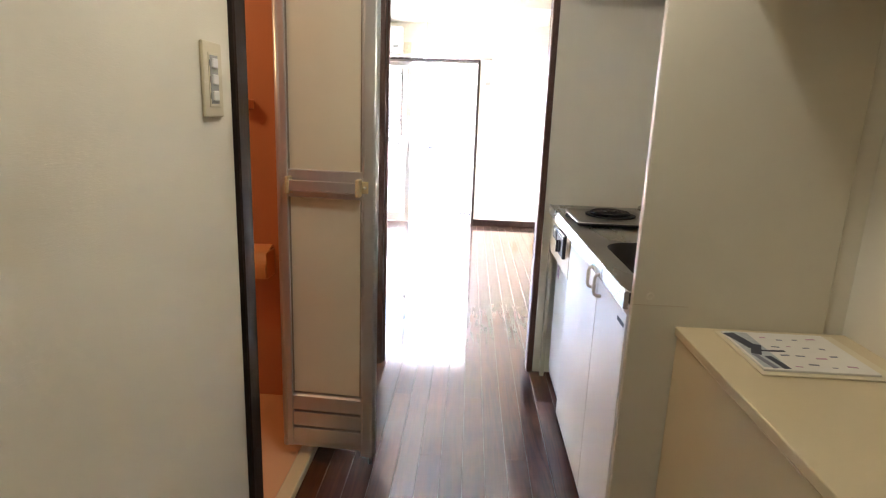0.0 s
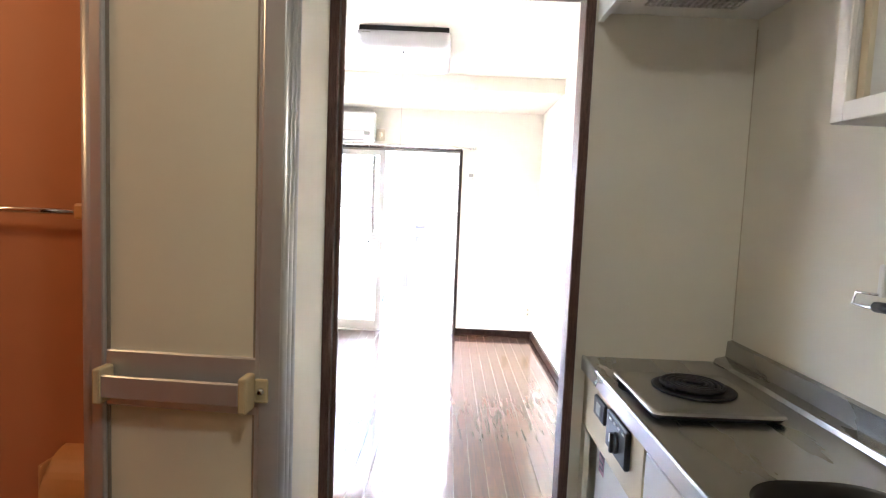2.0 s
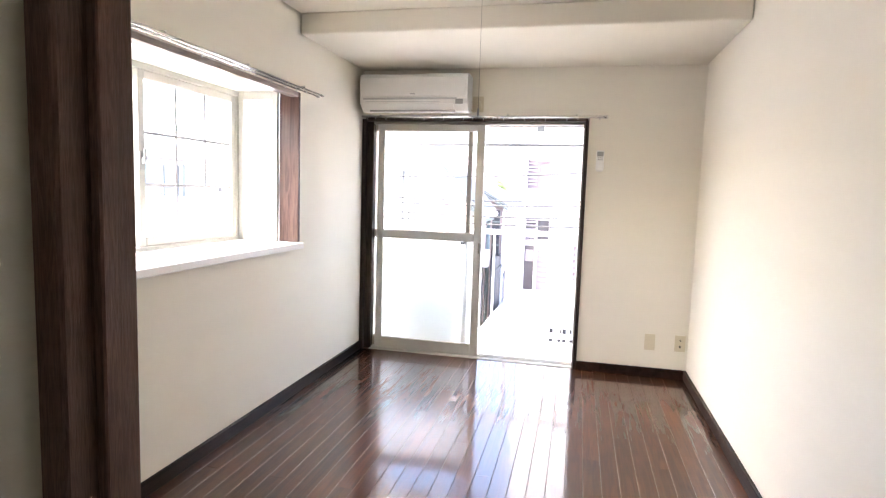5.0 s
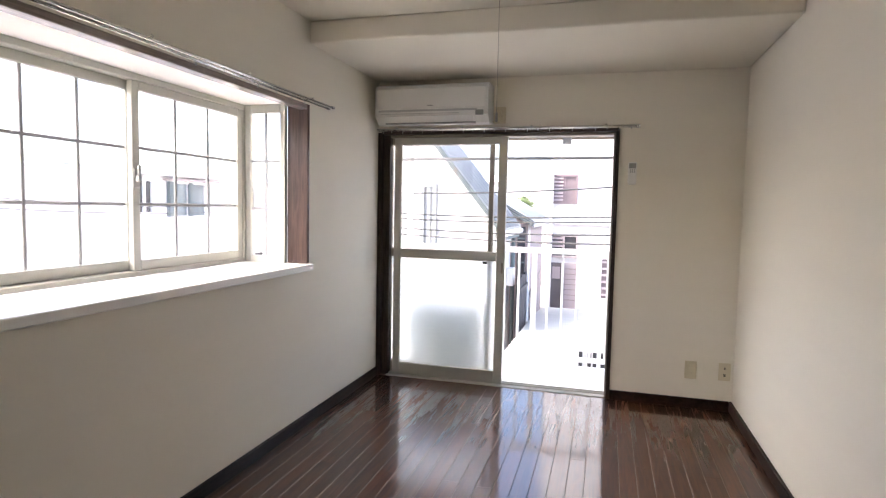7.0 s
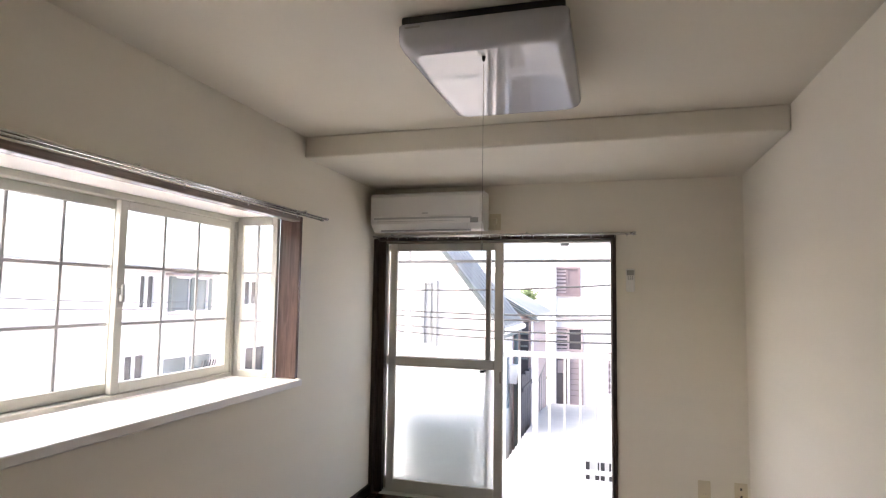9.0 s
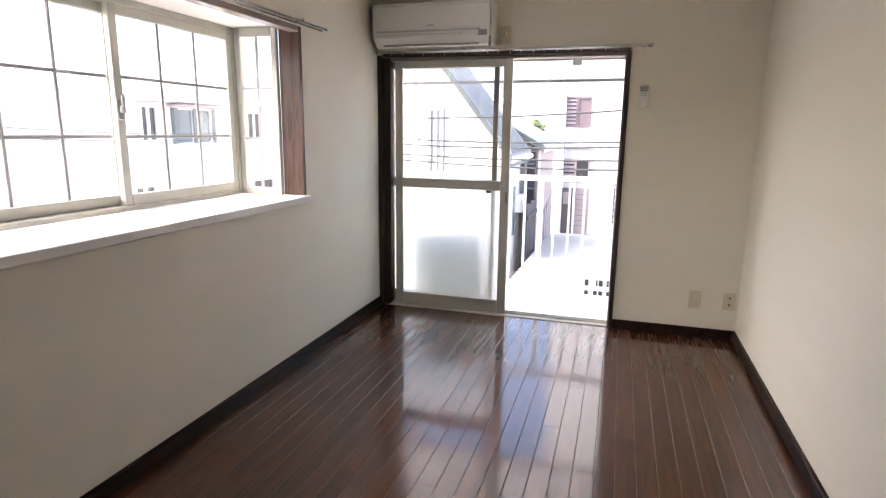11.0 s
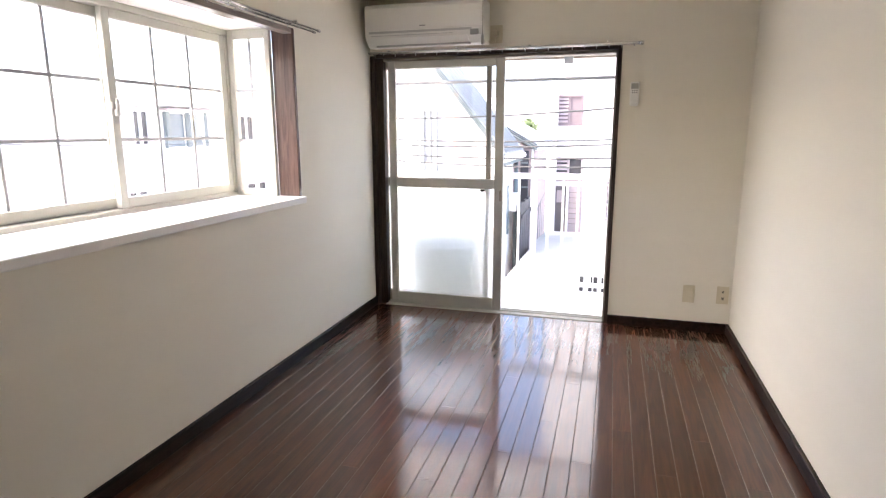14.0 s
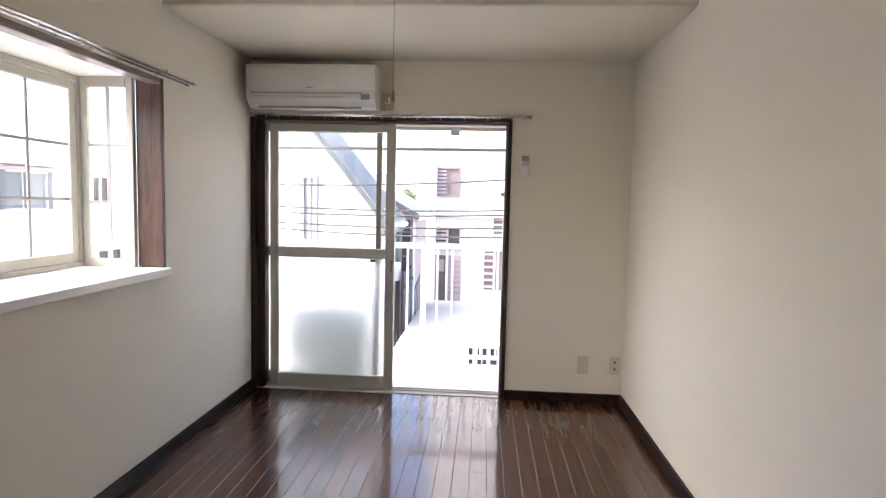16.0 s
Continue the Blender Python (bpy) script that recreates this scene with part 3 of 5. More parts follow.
part("latch", box(-0.2, -0.165, YB + 0.05, YB + 0.09, 0.885, 0.9, 0.004), M_BLACK, outer, "dark latch hook")


# ---------- air conditioner and fittings on the walls ----------
def air_conditioner():
    x0, x1, z0, z1, y1 = -0.95, -0.135, 1.868, 2.14, YB
    d = 0.20
    ac = thing("air_conditioner", "white wall-mounted air conditioner above the balcony door", "air conditioner", (x0, y1, z0))
    prof = [(y1, z0 + 0.012), (y1, z1), (y1 - d + 0.035, z1), (y1 - d + 0.008, z1 - 0.012), (y1 - d, z1 - 0.04), (y1 - d, z0 + 0.085), (y1 - d + 0.006, z0 + 0.055), (y1 - d + 0.06, z0 + 0.008), (y1 - d + 0.09, z0)]
    part("body", local(ac, prism(prof, x0 + 0.006, x1 - 0.006)), M_WPLASTIC, ac)
    part("side_panel", local(ac, prism([(u + (0.004 if u < y1 else 0), v) for u, v in prof], x0, x0 + 0.006)), M_WPLASTIC, ac)
    part("side_panel", local(ac, prism([(u + (0.004 if u < y1 else 0), v) for u, v in prof], x1 - 0.006, x1)), M_WPLASTIC, ac)
    part("front_panel", local(ac, box(x0 + 0.012, x1 - 0.012, y1 - d - 0.006, y1 - d + 0.002, z0 + 0.102, z1 - 0.03, 0.003)), M_WPLASTIC, ac)
    part("air_slot", local(ac, box(x0 + 0.03, x1 - 0.075, y1 - d - 0.003, y1 - d + 0.004, z0 + 0.082, z0 + 0.095)), M_SLOT, ac, "grey air slot")
    fl = local(ac, prism([(y1 - d + 0.0, z0 + 0.052), (y1 - d + 0.055, z0 + 0.003), (y1 - d + 0.051, z0 - 0.001), (y1 - d - 0.005, z0 + 0.05)], x0 + 0.05, x1 - 0.1))
    part("louvre", fl, M_WPLASTIC, ac)
    part("flap_joint", local(ac, box(x0 + 0.045, x1 - 0.2, y1 - d - 0.0012, y1 - d + 0.003, z0 + 0.066, z0 + 0.069)), M_SLOT, ac)
    part("outlet_gap", local(ac, box(x0 + 0.07, x1 - 0.09, y1 - d + 0.035, y1 - d + 0.06, z0 + 0.0, z0 + 0.012)), M_ACGREY, ac, "grey outlet gap")
    part("indicator", local(ac, box(x1 - 0.085, x1 - 0.03, y1 - d - 0.004, y1 - d + 0.006, z0 + 0.05, z0 + 0.085, 0.002)), M_ACGREY, ac, "small grey indicator window")
    part("badge", local(ac, box(-0.56, -0.52, y1 - d - 0.0075, y1 - d - 0.004, z0 + 0.118, z0 + 0.124)), M_ACGREY, ac, "tiny grey badge")
    return ac


air_conditioner()


def plate(name, label, x0, x1, z0, z1, holes, category="socket"):
    s = thing(name, label, category, ((x0 + x1) / 2, YB, z0))
    part("cover", local(s, box(x0, x1, YB - 0.008, YB, z0, z1, 0.003, 2)), M_PLASTIC, s)
    for hx, hz, w, h, m in holes:
        part("insert", local(s, box(hx - w / 2, hx + w / 2, YB - 0.0105, YB - 0.006, hz - h / 2, hz + h / 2, 0.001)), m, s)
    return s


xs = 1.232
plate("wall_socket", "ivory double wall socket above the baseboard", xs - 0.036, xs + 0.036, 0.195, 0.312,
      [(xs, 0.2535, 0.044, 0.094, M_PLASTIC)] + [(xs + dx, z, 0.003, 0.011, M_BLACK) for dx in (-0.008, 0.008) for z in (0.275, 0.236)])
xs = 1.437
plate("aerial_socket", "ivory wall plate with two dark aerial sockets", xs - 0.036, xs + 0.036, 0.2, 0.317,
      [(xs, 0.2585, 0.044, 0.094, M_PLASTIC), (xs, 0.282, 0.014, 0.016, M_BLACK), (xs, 0.237, 0.016, 0.018, M_BLACK)])
sk = plate("wall_socket", "ivory socket with the air conditioner's plug", -0.128, -0.045, 1.885, 2.0, [(-0.086, 1.943, 0.05, 0.09, M_PLASTIC)])
part("plug", local(sk, box(-0.105, -0.07, YB - 0.045, YB - 0.008, 1.925, 1.965, 0.006, 2)), M_PLASTIC, sk, "ivory plug")
part("cord", local(sk, tube([(-0.088, YB - 0.035, 1.925), (-0.09, YB - 0.03, 1.895), (-0.11, YB - 0.02, 1.885), (-0.14, YB - 0.02, 1.9), (-0.16, YB - 0.03, 1.93)], 0.004, 6)), M_PLASTIC, sk, "ivory cord")

rm = thing("remote_control", "white remote control in a holder on the wall", "remote control", (0.81, YB, 1.47))
part("holder", local(rm, box(0.788, 0.836, YB - 0.024, YB, 1.466, 1.49, 0.006, 3)), M_WPLASTIC, rm)
body = local(rm, box(0.784, 0.84, YB - 0.022, YB - 0.003, 1.472, 1.616, 0.008, 3))
rb = part("body", body, M_WPLASTIC, rm)
part("screen", local(rm, box(0.79, 0.834, YB - 0.0235, YB - 0.02, 1.572, 1.606)), M_ACGREY, rb, "grey display")
for r in range(2):
    for c in range(3):
        part("button", local(rm, box(0.796 + 0.0125 * c, 0.804 + 0.0125 * c, YB - 0.0245, YB - 0.02, 1.545 + 0.013 * r, 1.553 + 0.013 * r)), M_ACGREY, rb)


# ---------- ceiling lamp ----------
def ceiling_lamp():
    x0, x1, y0, y1, zb = 0.032, 0.58, 4.2, 4.95, 2.203
    la = thing("ceiling_lamp", "square white acrylic ceiling lamp with a black base", "ceiling lamp", ((x0 + x1) / 2, (y0 + y1) / 2, ZC))
    part("base", local(la, box(x0 + 0.012, x1 - 0.012, y0 + 0.012, y1 - 0.012, 2.293, ZC, 0.004)), M_BLACK, la, "black lamp base")
    bm = bmesh.new()
    layers = [(0.0, 2.293, 0.03), (0.0, 2.254, 0.03), (0.003, 2.236, 0.031), (0.012, 2.219, 0.034), (0.026, 2.208, 0.04), (0.038, 2.2037, 0.045), (0.05, zb, 0.05)]
    rings = []
    for ins, z, r in layers:
        rings.append([bm.verts.new((px, py, z)) for px, py in round_rect(x0 + ins, x1 - ins, y0 + ins, y1 - ins, r, 6)])
    n = len(rings[0])
    for a, b in zip(rings, rings[1:]):
        for k in range(n):
            bm.faces.new((a[k], b[k], b[(k + 1) % n], a[(k + 1) % n])).smooth = True
    bm.faces.new(rings[-1][::-1])
    bm.faces.new(rings[0])
    bmesh.ops.recalc_face_normals(bm, faces=bm.faces)
    part("cover", local(la, bm), M_LENS, la, "glossy white acrylic cover")
    part("maker_plate", local(la, box(x0 + 0.03, x0 + 0.08, y0 - 0.0015, y0, 2.278, 2.284)), M_ACGREY, la)
    cx, cy = 0.30, 4.3
    part("cord_eye", local(la, lathe([(0.0025, 2.186), (0.006, 2.194), (0.007, 2.204)], cx, cy, 12)), M_BLACK, la)
    part("pull_cord", local(la, tube([(cx, cy, 2.18), (cx, cy, 1.6)], 0.0009, 6)), M_SASHD, la, "thin brown pull cord")
    part("cord_weight", local(la, lathe([(0.002, 1.6), (0.004, 1.595), (0.0045, 1.572), (0.002, 1.568)], cx, cy, 10)), M_ACGREY, la)


ceiling_lamp()
hl = thing("hall_lamp", "small round ceiling lamp in the hall", "ceiling lamp", (0.78, 0.8, ZC))
part("base", local(hl, lathe([(0.07, ZC - 0.02), (0.07, ZC)], 0.78, 0.8)), M_WPLASTIC, hl)
part("bulb_holder", local(hl, lathe([(0.02, ZC - 0.08), (0.025, ZC - 0.02)], 0.78, 0.8, 16)), M_WPLASTIC, hl)


# ---------- kitchen ----------
KX, KZ, KY0, KY1 = 1.045, 0.855, 1.172, YP0
solid("corner_seam", box(HXR - 0.0025, HXR, YP0 - 0.0025, YP0, 0.93, 1.87), M_SEAM, "thin brown joint in the kitchen corner", "joint", "structure")
solid("side_panel", box(1.06, HXR, 1.15, 1.17, 0, ZC, 0.002), M_PANEL, "tall off-white melamine panel beside the kitchen", "partition panel", "structure")
solid("panel_joint", box(1.062, 1.19, 1.1488, 1.1502, 0.833, 0.8345), M_SEAM, "thin joint across the melamine panel", "joint", "structure")
cap = thing("screw_cap", "small round white cap over a screw in the panel", "screw cap", (1.10, 1.15, 0.855))
b = lathe([(0.009, 0.0), (0.0085, 0.0022), (0.006, 0.0022), (0.0055, 0.0014), (0.001, 0.0014)], 0, 0, 18)
bmesh.ops.rotate(b, verts=b.verts, matrix=Matrix.Rotation(radians(90), 3, "X"))
part("disc", b, M_PANEL, cap)


def worktop():
    w = thing("worktop", "stainless steel kitchen worktop with a round-cornered sink", "worktop", (KX, KY0, KZ))
    ox0, ox1, oy0, oy1 = KX + 0.012, HXR, KY0, KY1
    ix0, ix1, iy0, iy1 = 1.115, 1.41, 1.25, 1.765
    bm = bmesh.new()
    inner_pts = round_rect(ix0, ix1, iy0, iy1, 0.11, 10)
    cx, cy = (ix0 + ix1) / 2, (iy0 + iy1) / 2

    def on_rect(px, py):
        dx, dy = px - cx, py - cy
        k = min(((ox1 - cx) / dx if dx > 0 else (ox0 - cx) / dx) if abs(dx) > 1e-9 else 1e9, ((oy1 - cy) / dy if dy > 0 else (oy0 - cy) / dy) if abs(dy) > 1e-9 else 1e9)
        return cx + dx * k, cy + dy * k
    outer_pts = [on_rect(*p) for p in inner_pts]
    for c in ((ox1, oy1), (ox0, oy1), (ox0, oy0), (ox1, oy0)):
        i = min(range(len(outer_pts)), key=lambda j: (outer_pts[j][0] - c[0]) ** 2 + (outer_pts[j][1] - c[1]) ** 2)
        outer_pts[i] = c
    O = [bm.verts.new((x, y, KZ)) for x, y in outer_pts]
    I = [bm.verts.new((x, y, KZ)) for x, y in inner_pts]
    n = len(O)
    for k in range(n):
        bm.faces.new((I[k], I[(k + 1) % n], O[(k + 1) % n], O[k]))
    bmesh.ops.recalc_face_normals(bm, faces=bm.faces)
    part("top", local(w, bm), M_STEEL, w)
    lip = prism([(KX + 0.012, KZ), (KX + 0.008, KZ + 0.003), (KX + 0.003, KZ + 0.003), (KX, KZ - 0.001), (KX, KZ - 0.04), (KX + 0.003, KZ - 0.042), (KX + 0.012, KZ - 0.042)], KY0, KY1, "y")
    part("front_edge", local(w, lip), M_STEEL, w, "bright folded steel edge")
    up = prism([(HXR - 0.055, KZ + 0.001), (HXR - 0.05, KZ + 0.012), (HXR - 0.02, KZ + 0.02), (HXR - 0.016, KZ + 0.068), (HXR - 0.002, KZ + 0.072), (HXR - 0.002, KZ + 0.001)], KY0, KY1 - 0.004, "y")
    part("upstand", local(w, up), M_STEEL, w, "bright steel upstand")
    bm = bmesh.new()
    rings = []
    for ins, z in ((0.0, KZ - 0.0005), (0.004, KZ - 0.006), (0.008, KZ - 0.12), (0.03, KZ - 0.16), (0.1, KZ - 0.168)):
        rings.append([bm.verts.new((px, py, z)) for px, py in round_rect(ix0 + ins, ix1 - ins, iy0 + ins, iy1 - ins, 0.11 - 0.3 * ins, 10)])
    n = len(rings[0])
    for a, b in zip(rings, rings[1:]):
        for k in range(n):
            bm.faces.new((a[k], a[(k + 1) % n], b[(k + 1) % n], b[k])).smooth = True
    bm.faces.new(rings[-1])
    bmesh.ops.recalc_face_normals(bm, faces=bm.faces)
    bmesh.ops.reverse_faces(bm, faces=bm.faces)
    sk = part("sink_bowl", local(w, bm), M_SINKDARK, w, "dull steel sink bowl, dark reflection put into its colour")
    part("drain", local(w, lathe([(0.055, KZ - 0.166), (0.055, KZ - 0.163), (0.04, KZ - 0.162)], cx, cy - 0.05)), M_BLACK, sk)


worktop()


def hotplate():
    x0, x1, y0, y1 = 1.08, 1.385, 2.025, 2.35
    h = thing("electric_hotplate", "steel electric hotplate with one black coil", "hotplate", (x0, y0, KZ))
    bm = bmesh.new()
    rings = [[bm.verts.new((px, py, z)) for px, py in round_rect(x0 + i, x1 - i, y0 + i, y1 - i, 0.02, 5)] for i, z in ((0.0, KZ + 0.0125), (0.002, KZ + 0.018), (0.008, KZ + 0.02), (0.016, KZ + 0.017), (0.05, KZ + 0.015))]
    n = len(rings[0])
    for a, b in zip(rings, rings[1:]):
        for k in range(n):
            bm.faces.new((a[k], a[(k + 1) % n], b[(k + 1) % n], b[k])).smooth = True
    bm.faces.new(rings[-1])
    bmesh.ops.recalc_face_normals(bm, faces=bm.faces)
    part("plate", local(h, bm), M_PLATE, h)
    # black band round the foot stands in for the rim's shadow
    sk = bmesh.new()
    A, B = [[sk.verts.new((px, py, z)) for px, py in round_rect(x0 + i, x1 - i, y0 + i, y1 - i, 0.02, 5)] for i, z in ((0.009, KZ + 0.0005), (0.001, KZ + 0.0125))]
    for k in range(n):
        sk.faces.new((A[k], A[(k + 1) % n], B[(k + 1) % n], B[k])).smooth = True
    sk.faces.new(A[::-1])
    part("rim_shadow", local(h, sk), M_BLACK, h, "black band painted as the shadow under the rim")
    cx, cy = 1.25, 2.22
    part("drip_bowl", local(h, lathe([(0.1, KZ + 0.0155), (0.102, KZ + 0.02), (0.095, KZ + 0.0215), (0.086, KZ + 0.0165), (0.03, KZ + 0.0155)], cx, cy, 40)), M_IRON, h, "black drip bowl")
    pts = []
    for k in range(150):
        a = k / 149 * 2 * math.pi * 4.6
        r = 0.02 + 0.06 * k / 149
        pts.append((cx + r * math.cos(a), cy + r * math.sin(a), KZ + 0.028))
    part("coil", local(h, tube(pts, 0.0052, 8)), M_IRON, h, "black heating coil")
    part("coil_support", local(h, box(cx - 0.08, cx + 0.08, cy - 0.002, cy + 0.002, KZ + 0.018, KZ + 0.0235)), M_IRON, h)


hotplate()


def d_handle(root, parent, x, y, z0, z1):
    pts = [(x, y, z0), (x - 0.012, y, z0 + 0.001), (x - 0.019, y, z0 + 0.005), (x - 0.022, y, z0 + 0.013), (x - 0.022, y, z1 - 0.013), (x - 0.019, y, z1 - 0.005), (x - 0.012, y, z1 - 0.001), (x, y, z1)]
    return part("handle", local(root, tube(pts, 0.0052, 10)), M_HANDLE, parent, "pale ivory bow handle")


def sink_cabinet():
    c = thing("sink_cabinet", "white sink cabinet with two doors and ivory handles", "kitchen cabinet", (KX, KY0, 0))
    xf = KX + 0.03
    ca = bmesh.new()
    add_box(ca, xf, HXR - 0.002, KY0, KY0 + 0.015, 0.08, KZ - 0.05)
    add_box(ca, xf, HXR - 0.002, 1.985, 2.0, 0.08, KZ - 0.05)
    add_box(ca, xf, HXR - 0.002, KY0 + 0.015, 1.985, 0.08, 0.095)
    add_box(ca, HXR - 0.012, HXR - 0.002, KY0 + 0.015, 1.985, 0.095, KZ - 0.05)
    part("body", local(c, ca), M_PANEL, c)
    part("plinth", local(c, box(xf + 0.03, xf + 0.045, KY0, 2.0, 0, 0.08)), M_BASE, c, "dark recessed plinth")
    part("top_rail", local(c, box(xf - 0.004, xf, KY0, 2.0, KZ - 0.056, KZ - 0.045)), M_DOORW, c)
    for a, b, hy in ((KY0 + 0.003, 1.493, 1.45), (1.497, 1.992, 1.54)):
        d = part("door", local(c, box(xf - 0.018, xf, a, b, 0.085, KZ - 0.058, 0.002)), M_DOORW, c)
        d_handle(c, d, -0.018 + xf, hy, 0.757, 0.823)
    part("vent_slot", local(c, box(xf - 0.0195, xf - 0.017, 1.19, 1.25, 0.76, 0.77)), M_BLACK, c, "dark vent slot")
    return c


sink_cabinet()

fr = thing("mini_fridge", "small white refrigerator built in under the worktop", "refrigerator", (KX, 2.0, 0))
xf = KX + 0.056
part("body", local(fr, box(xf + 0.03, HXR - 0.01, 2.005, 2.5, 0.02, 0.635, 0.004)), M_WPLASTIC, fr)
part("door", local(fr, box(xf - 0.008, xf + 0.028, 2.005, 2.5, 0.06, 0.62, 0.008, 2)), M_WPLASTIC, fr)
part("kick_rail", local(fr, box(xf + 0.0, xf + 0.02, 2.005, 2.53, 0.02, 0.05, 0.004)), M_ALU, fr, "metal kick rail")
part("sticker", local(fr, box(xf - 0.0095, xf - 0.0078, 2.41, 2.46, 0.535, 0.605)), M_STICK, fr, "small pink printed sticker")
for z in (0.59, 0.57, 0.552):
    part("sticker_print", local(fr, box(xf - 0.0102, xf - 0.0094, 2.417, 2.453, z - 0.004, z + 0.003)), M_INK, fr)

cp = thing("control_panel", "white fascia with black cooker switches", "control panel", (KX, 2.0, 0.65))
part("fascia", local(cp, box(KX + 0.012, KX + 0.03, 2.002, KY1 - 0.002, 0.645, KZ - 0.045, 0.002)), M_CREAM, cp)
part("side_board", local(cp, box(KX + 0.012, KX + 0.03, 2.51, KY1 - 0.002, 0.0, 0.642)), M_PANEL, cp)
sw = part("socket_box", local(cp, box(KX + 0.002, KX + 0.013, 2.29, 2.395, 0.735, 0.79, 0.003)), M_BLACK, cp, "black small socket")
part("insert", local(cp, box(KX - 0.001, KX + 0.003, 2.32, 2.36, 0.748, 0.778, 0.001)), M_ACGREY, sw)
kn = part("dial_plate", local(cp, box(KX - 0.002, KX + 0.013, 2.085, 2.25, 0.705, 0.8, 0.004)), M_BLACK, cp, "black dial plate")
dial = lathe([(0.026, 0.0), (0.026, 0.005), (0.023, 0.007)], 0, 0, 20)
bmesh.ops.rotate(dial, verts=dial.verts, matrix=Matrix.Rotation(radians(-90), 3, "Y"))
bmesh.ops.translate(dial, verts=dial.verts, vec=(KX - 0.002, 2.16, 0.745))
part("dial", local(cp, dial), M_BLACK, kn)
part("dial_grip", local(cp, box(KX - 0.018, KX - 0.0085, 2.154, 2.166, 0.72, 0.77, 0.002)), M_BLACK, kn)
part("dial_mark", local(cp, box(KX - 0.0192, KX - 0.0178, 2.158, 2.162, 0.748, 0.768)), M_WPLASTIC, kn)
for k in range(4):
    part("scale_mark", local(cp, box(KX - 0.0032, KX - 0.0018, 2.1 + 0.035 * k, 2.115 + 0.035 * k, 0.784, 0.789)), M_WPLASTIC, kn)

fa = thing("tap", "chrome kitchen tap with a curved spout", "tap", (1.46, 1.69, KZ))
part("base", local(fa, lathe([(0.022, KZ + 0.02), (0.022, KZ + 0.03), (0.014, KZ + 0.036), (0.014, KZ + 0.07), (0.01, KZ + 0.075)], 1.46, 1.69, 16)), M_CHROME, fa)
part("spout", local(fa, tube([(1.46, 1.69, KZ + 0.06), (1.455, 1.70, KZ + 0.075), (1.442, 1.725, KZ + 0.083), (1.425, 1.75, KZ + 0.077), (1.415, 1.765, KZ + 0.05), (1.413, 1.768, KZ + 0.025)], 0.009, 10)), M_CHROME, fa)
part("lever", local(fa, tube([(1.46, 1.69, KZ + 0.078), (1.455, 1.66, KZ + 0.09), (1.45, 1.63, KZ + 0.092)], 0.006, 8)), M_CHROME, fa)

hk = thing("towel_holder", "chrome wire holder with a black roller on a suction hook", "towel holder", (HXR, 1.9, 1.16))
part("suction_hook", local(hk, box(HXR - 0.01, HXR, 1.953, 1.97, 1.16, 1.228, 0.004, 2)), M_WPLASTIC, hk, "clear white hook")
part("wire", local(hk, tube([(HXR - 0.012, 1.96, 1.165), (HXR - 0.03, 2.0, 1.165), (HXR - 0.035, 2.0, 1.14), (HXR - 0.03, 1.97, 1.138), (HXR - 0.03, 1.62, 1.155)], 0.003, 6)), M_CHROME, hk)
part("roller", local(hk, tube([(HXR - 0.03, 1.94, 1.143), (HXR - 0.03, 1.91, 1.145), (HXR - 0.03, 1.66, 1.157)], 0.011, 10)), M_BLACK, hk, "black roller")


def hood():
    h = thing("range_hood", "cream built-in range hood with a slotted grille", "range hood", (1.03, 2.03, 1.873))
    x0, x1, y0, y1 = 1.03, HXR - 0.001, 2.03, YP0 - 0.001
    part("fascia", local(h, box(x0, x0 + 0.018, y0, y1, 1.873, ZC - 0.002, 0.002)), M_DOORW, h)
    bm = bmesh.new()
    gx0, gx1, gy0, gy1 = 1.14, 1.4, 2.2, 2.48
    add_box(bm, x0 + 0.018, x1, gy1, y1, 1.9, 1.91)
    add_box(bm, x0 + 0.018, x1, y0, gy0, 1.9, 1.91)
    add_box(bm, x0 + 0.018, gx0, gy0, gy1, 1.9, 1.91)
    add_box(bm, gx1, x1, gy0, gy1, 1.9, 1.91)
    part("underside", local(h, bm), M_DOORW, h)
    part("end_board", local(h, box(x0 + 0.018, x1, y0, y0 + 0.015, 1.874, 1.9)), M_DOORW, h)
    # black sheet behind the grille stands in for the shade inside
    part("dark_inside", local(h, box(gx0, gx1, gy0, gy1, 1.93, 1.94)), M_BLACK, h, "black sheet that stands in for the shaded hollow")
    for i in range(15):
        x = gx0 + (i + 0.2) * (gx1 - gx0) / 15
        part("slat", local(h, box(x, x + 0.0065, gy0, gy1, 1.899, 1.907)), M_SASH, h)
    for k in range(1, 11):
        y = gy0 + (gy1 - gy0) * k / 11
        part("cross_bar", local(h, box(gx0, gx1, y - 0.0025, y + 0.0025, 1.9, 1.906)), M_SASH, h)
    part("screw", local(h, lathe([(0.004, 1.899), (0.004, 1.9)], 1.09, 2.45, 10)), M_CHROME, h)


hood()


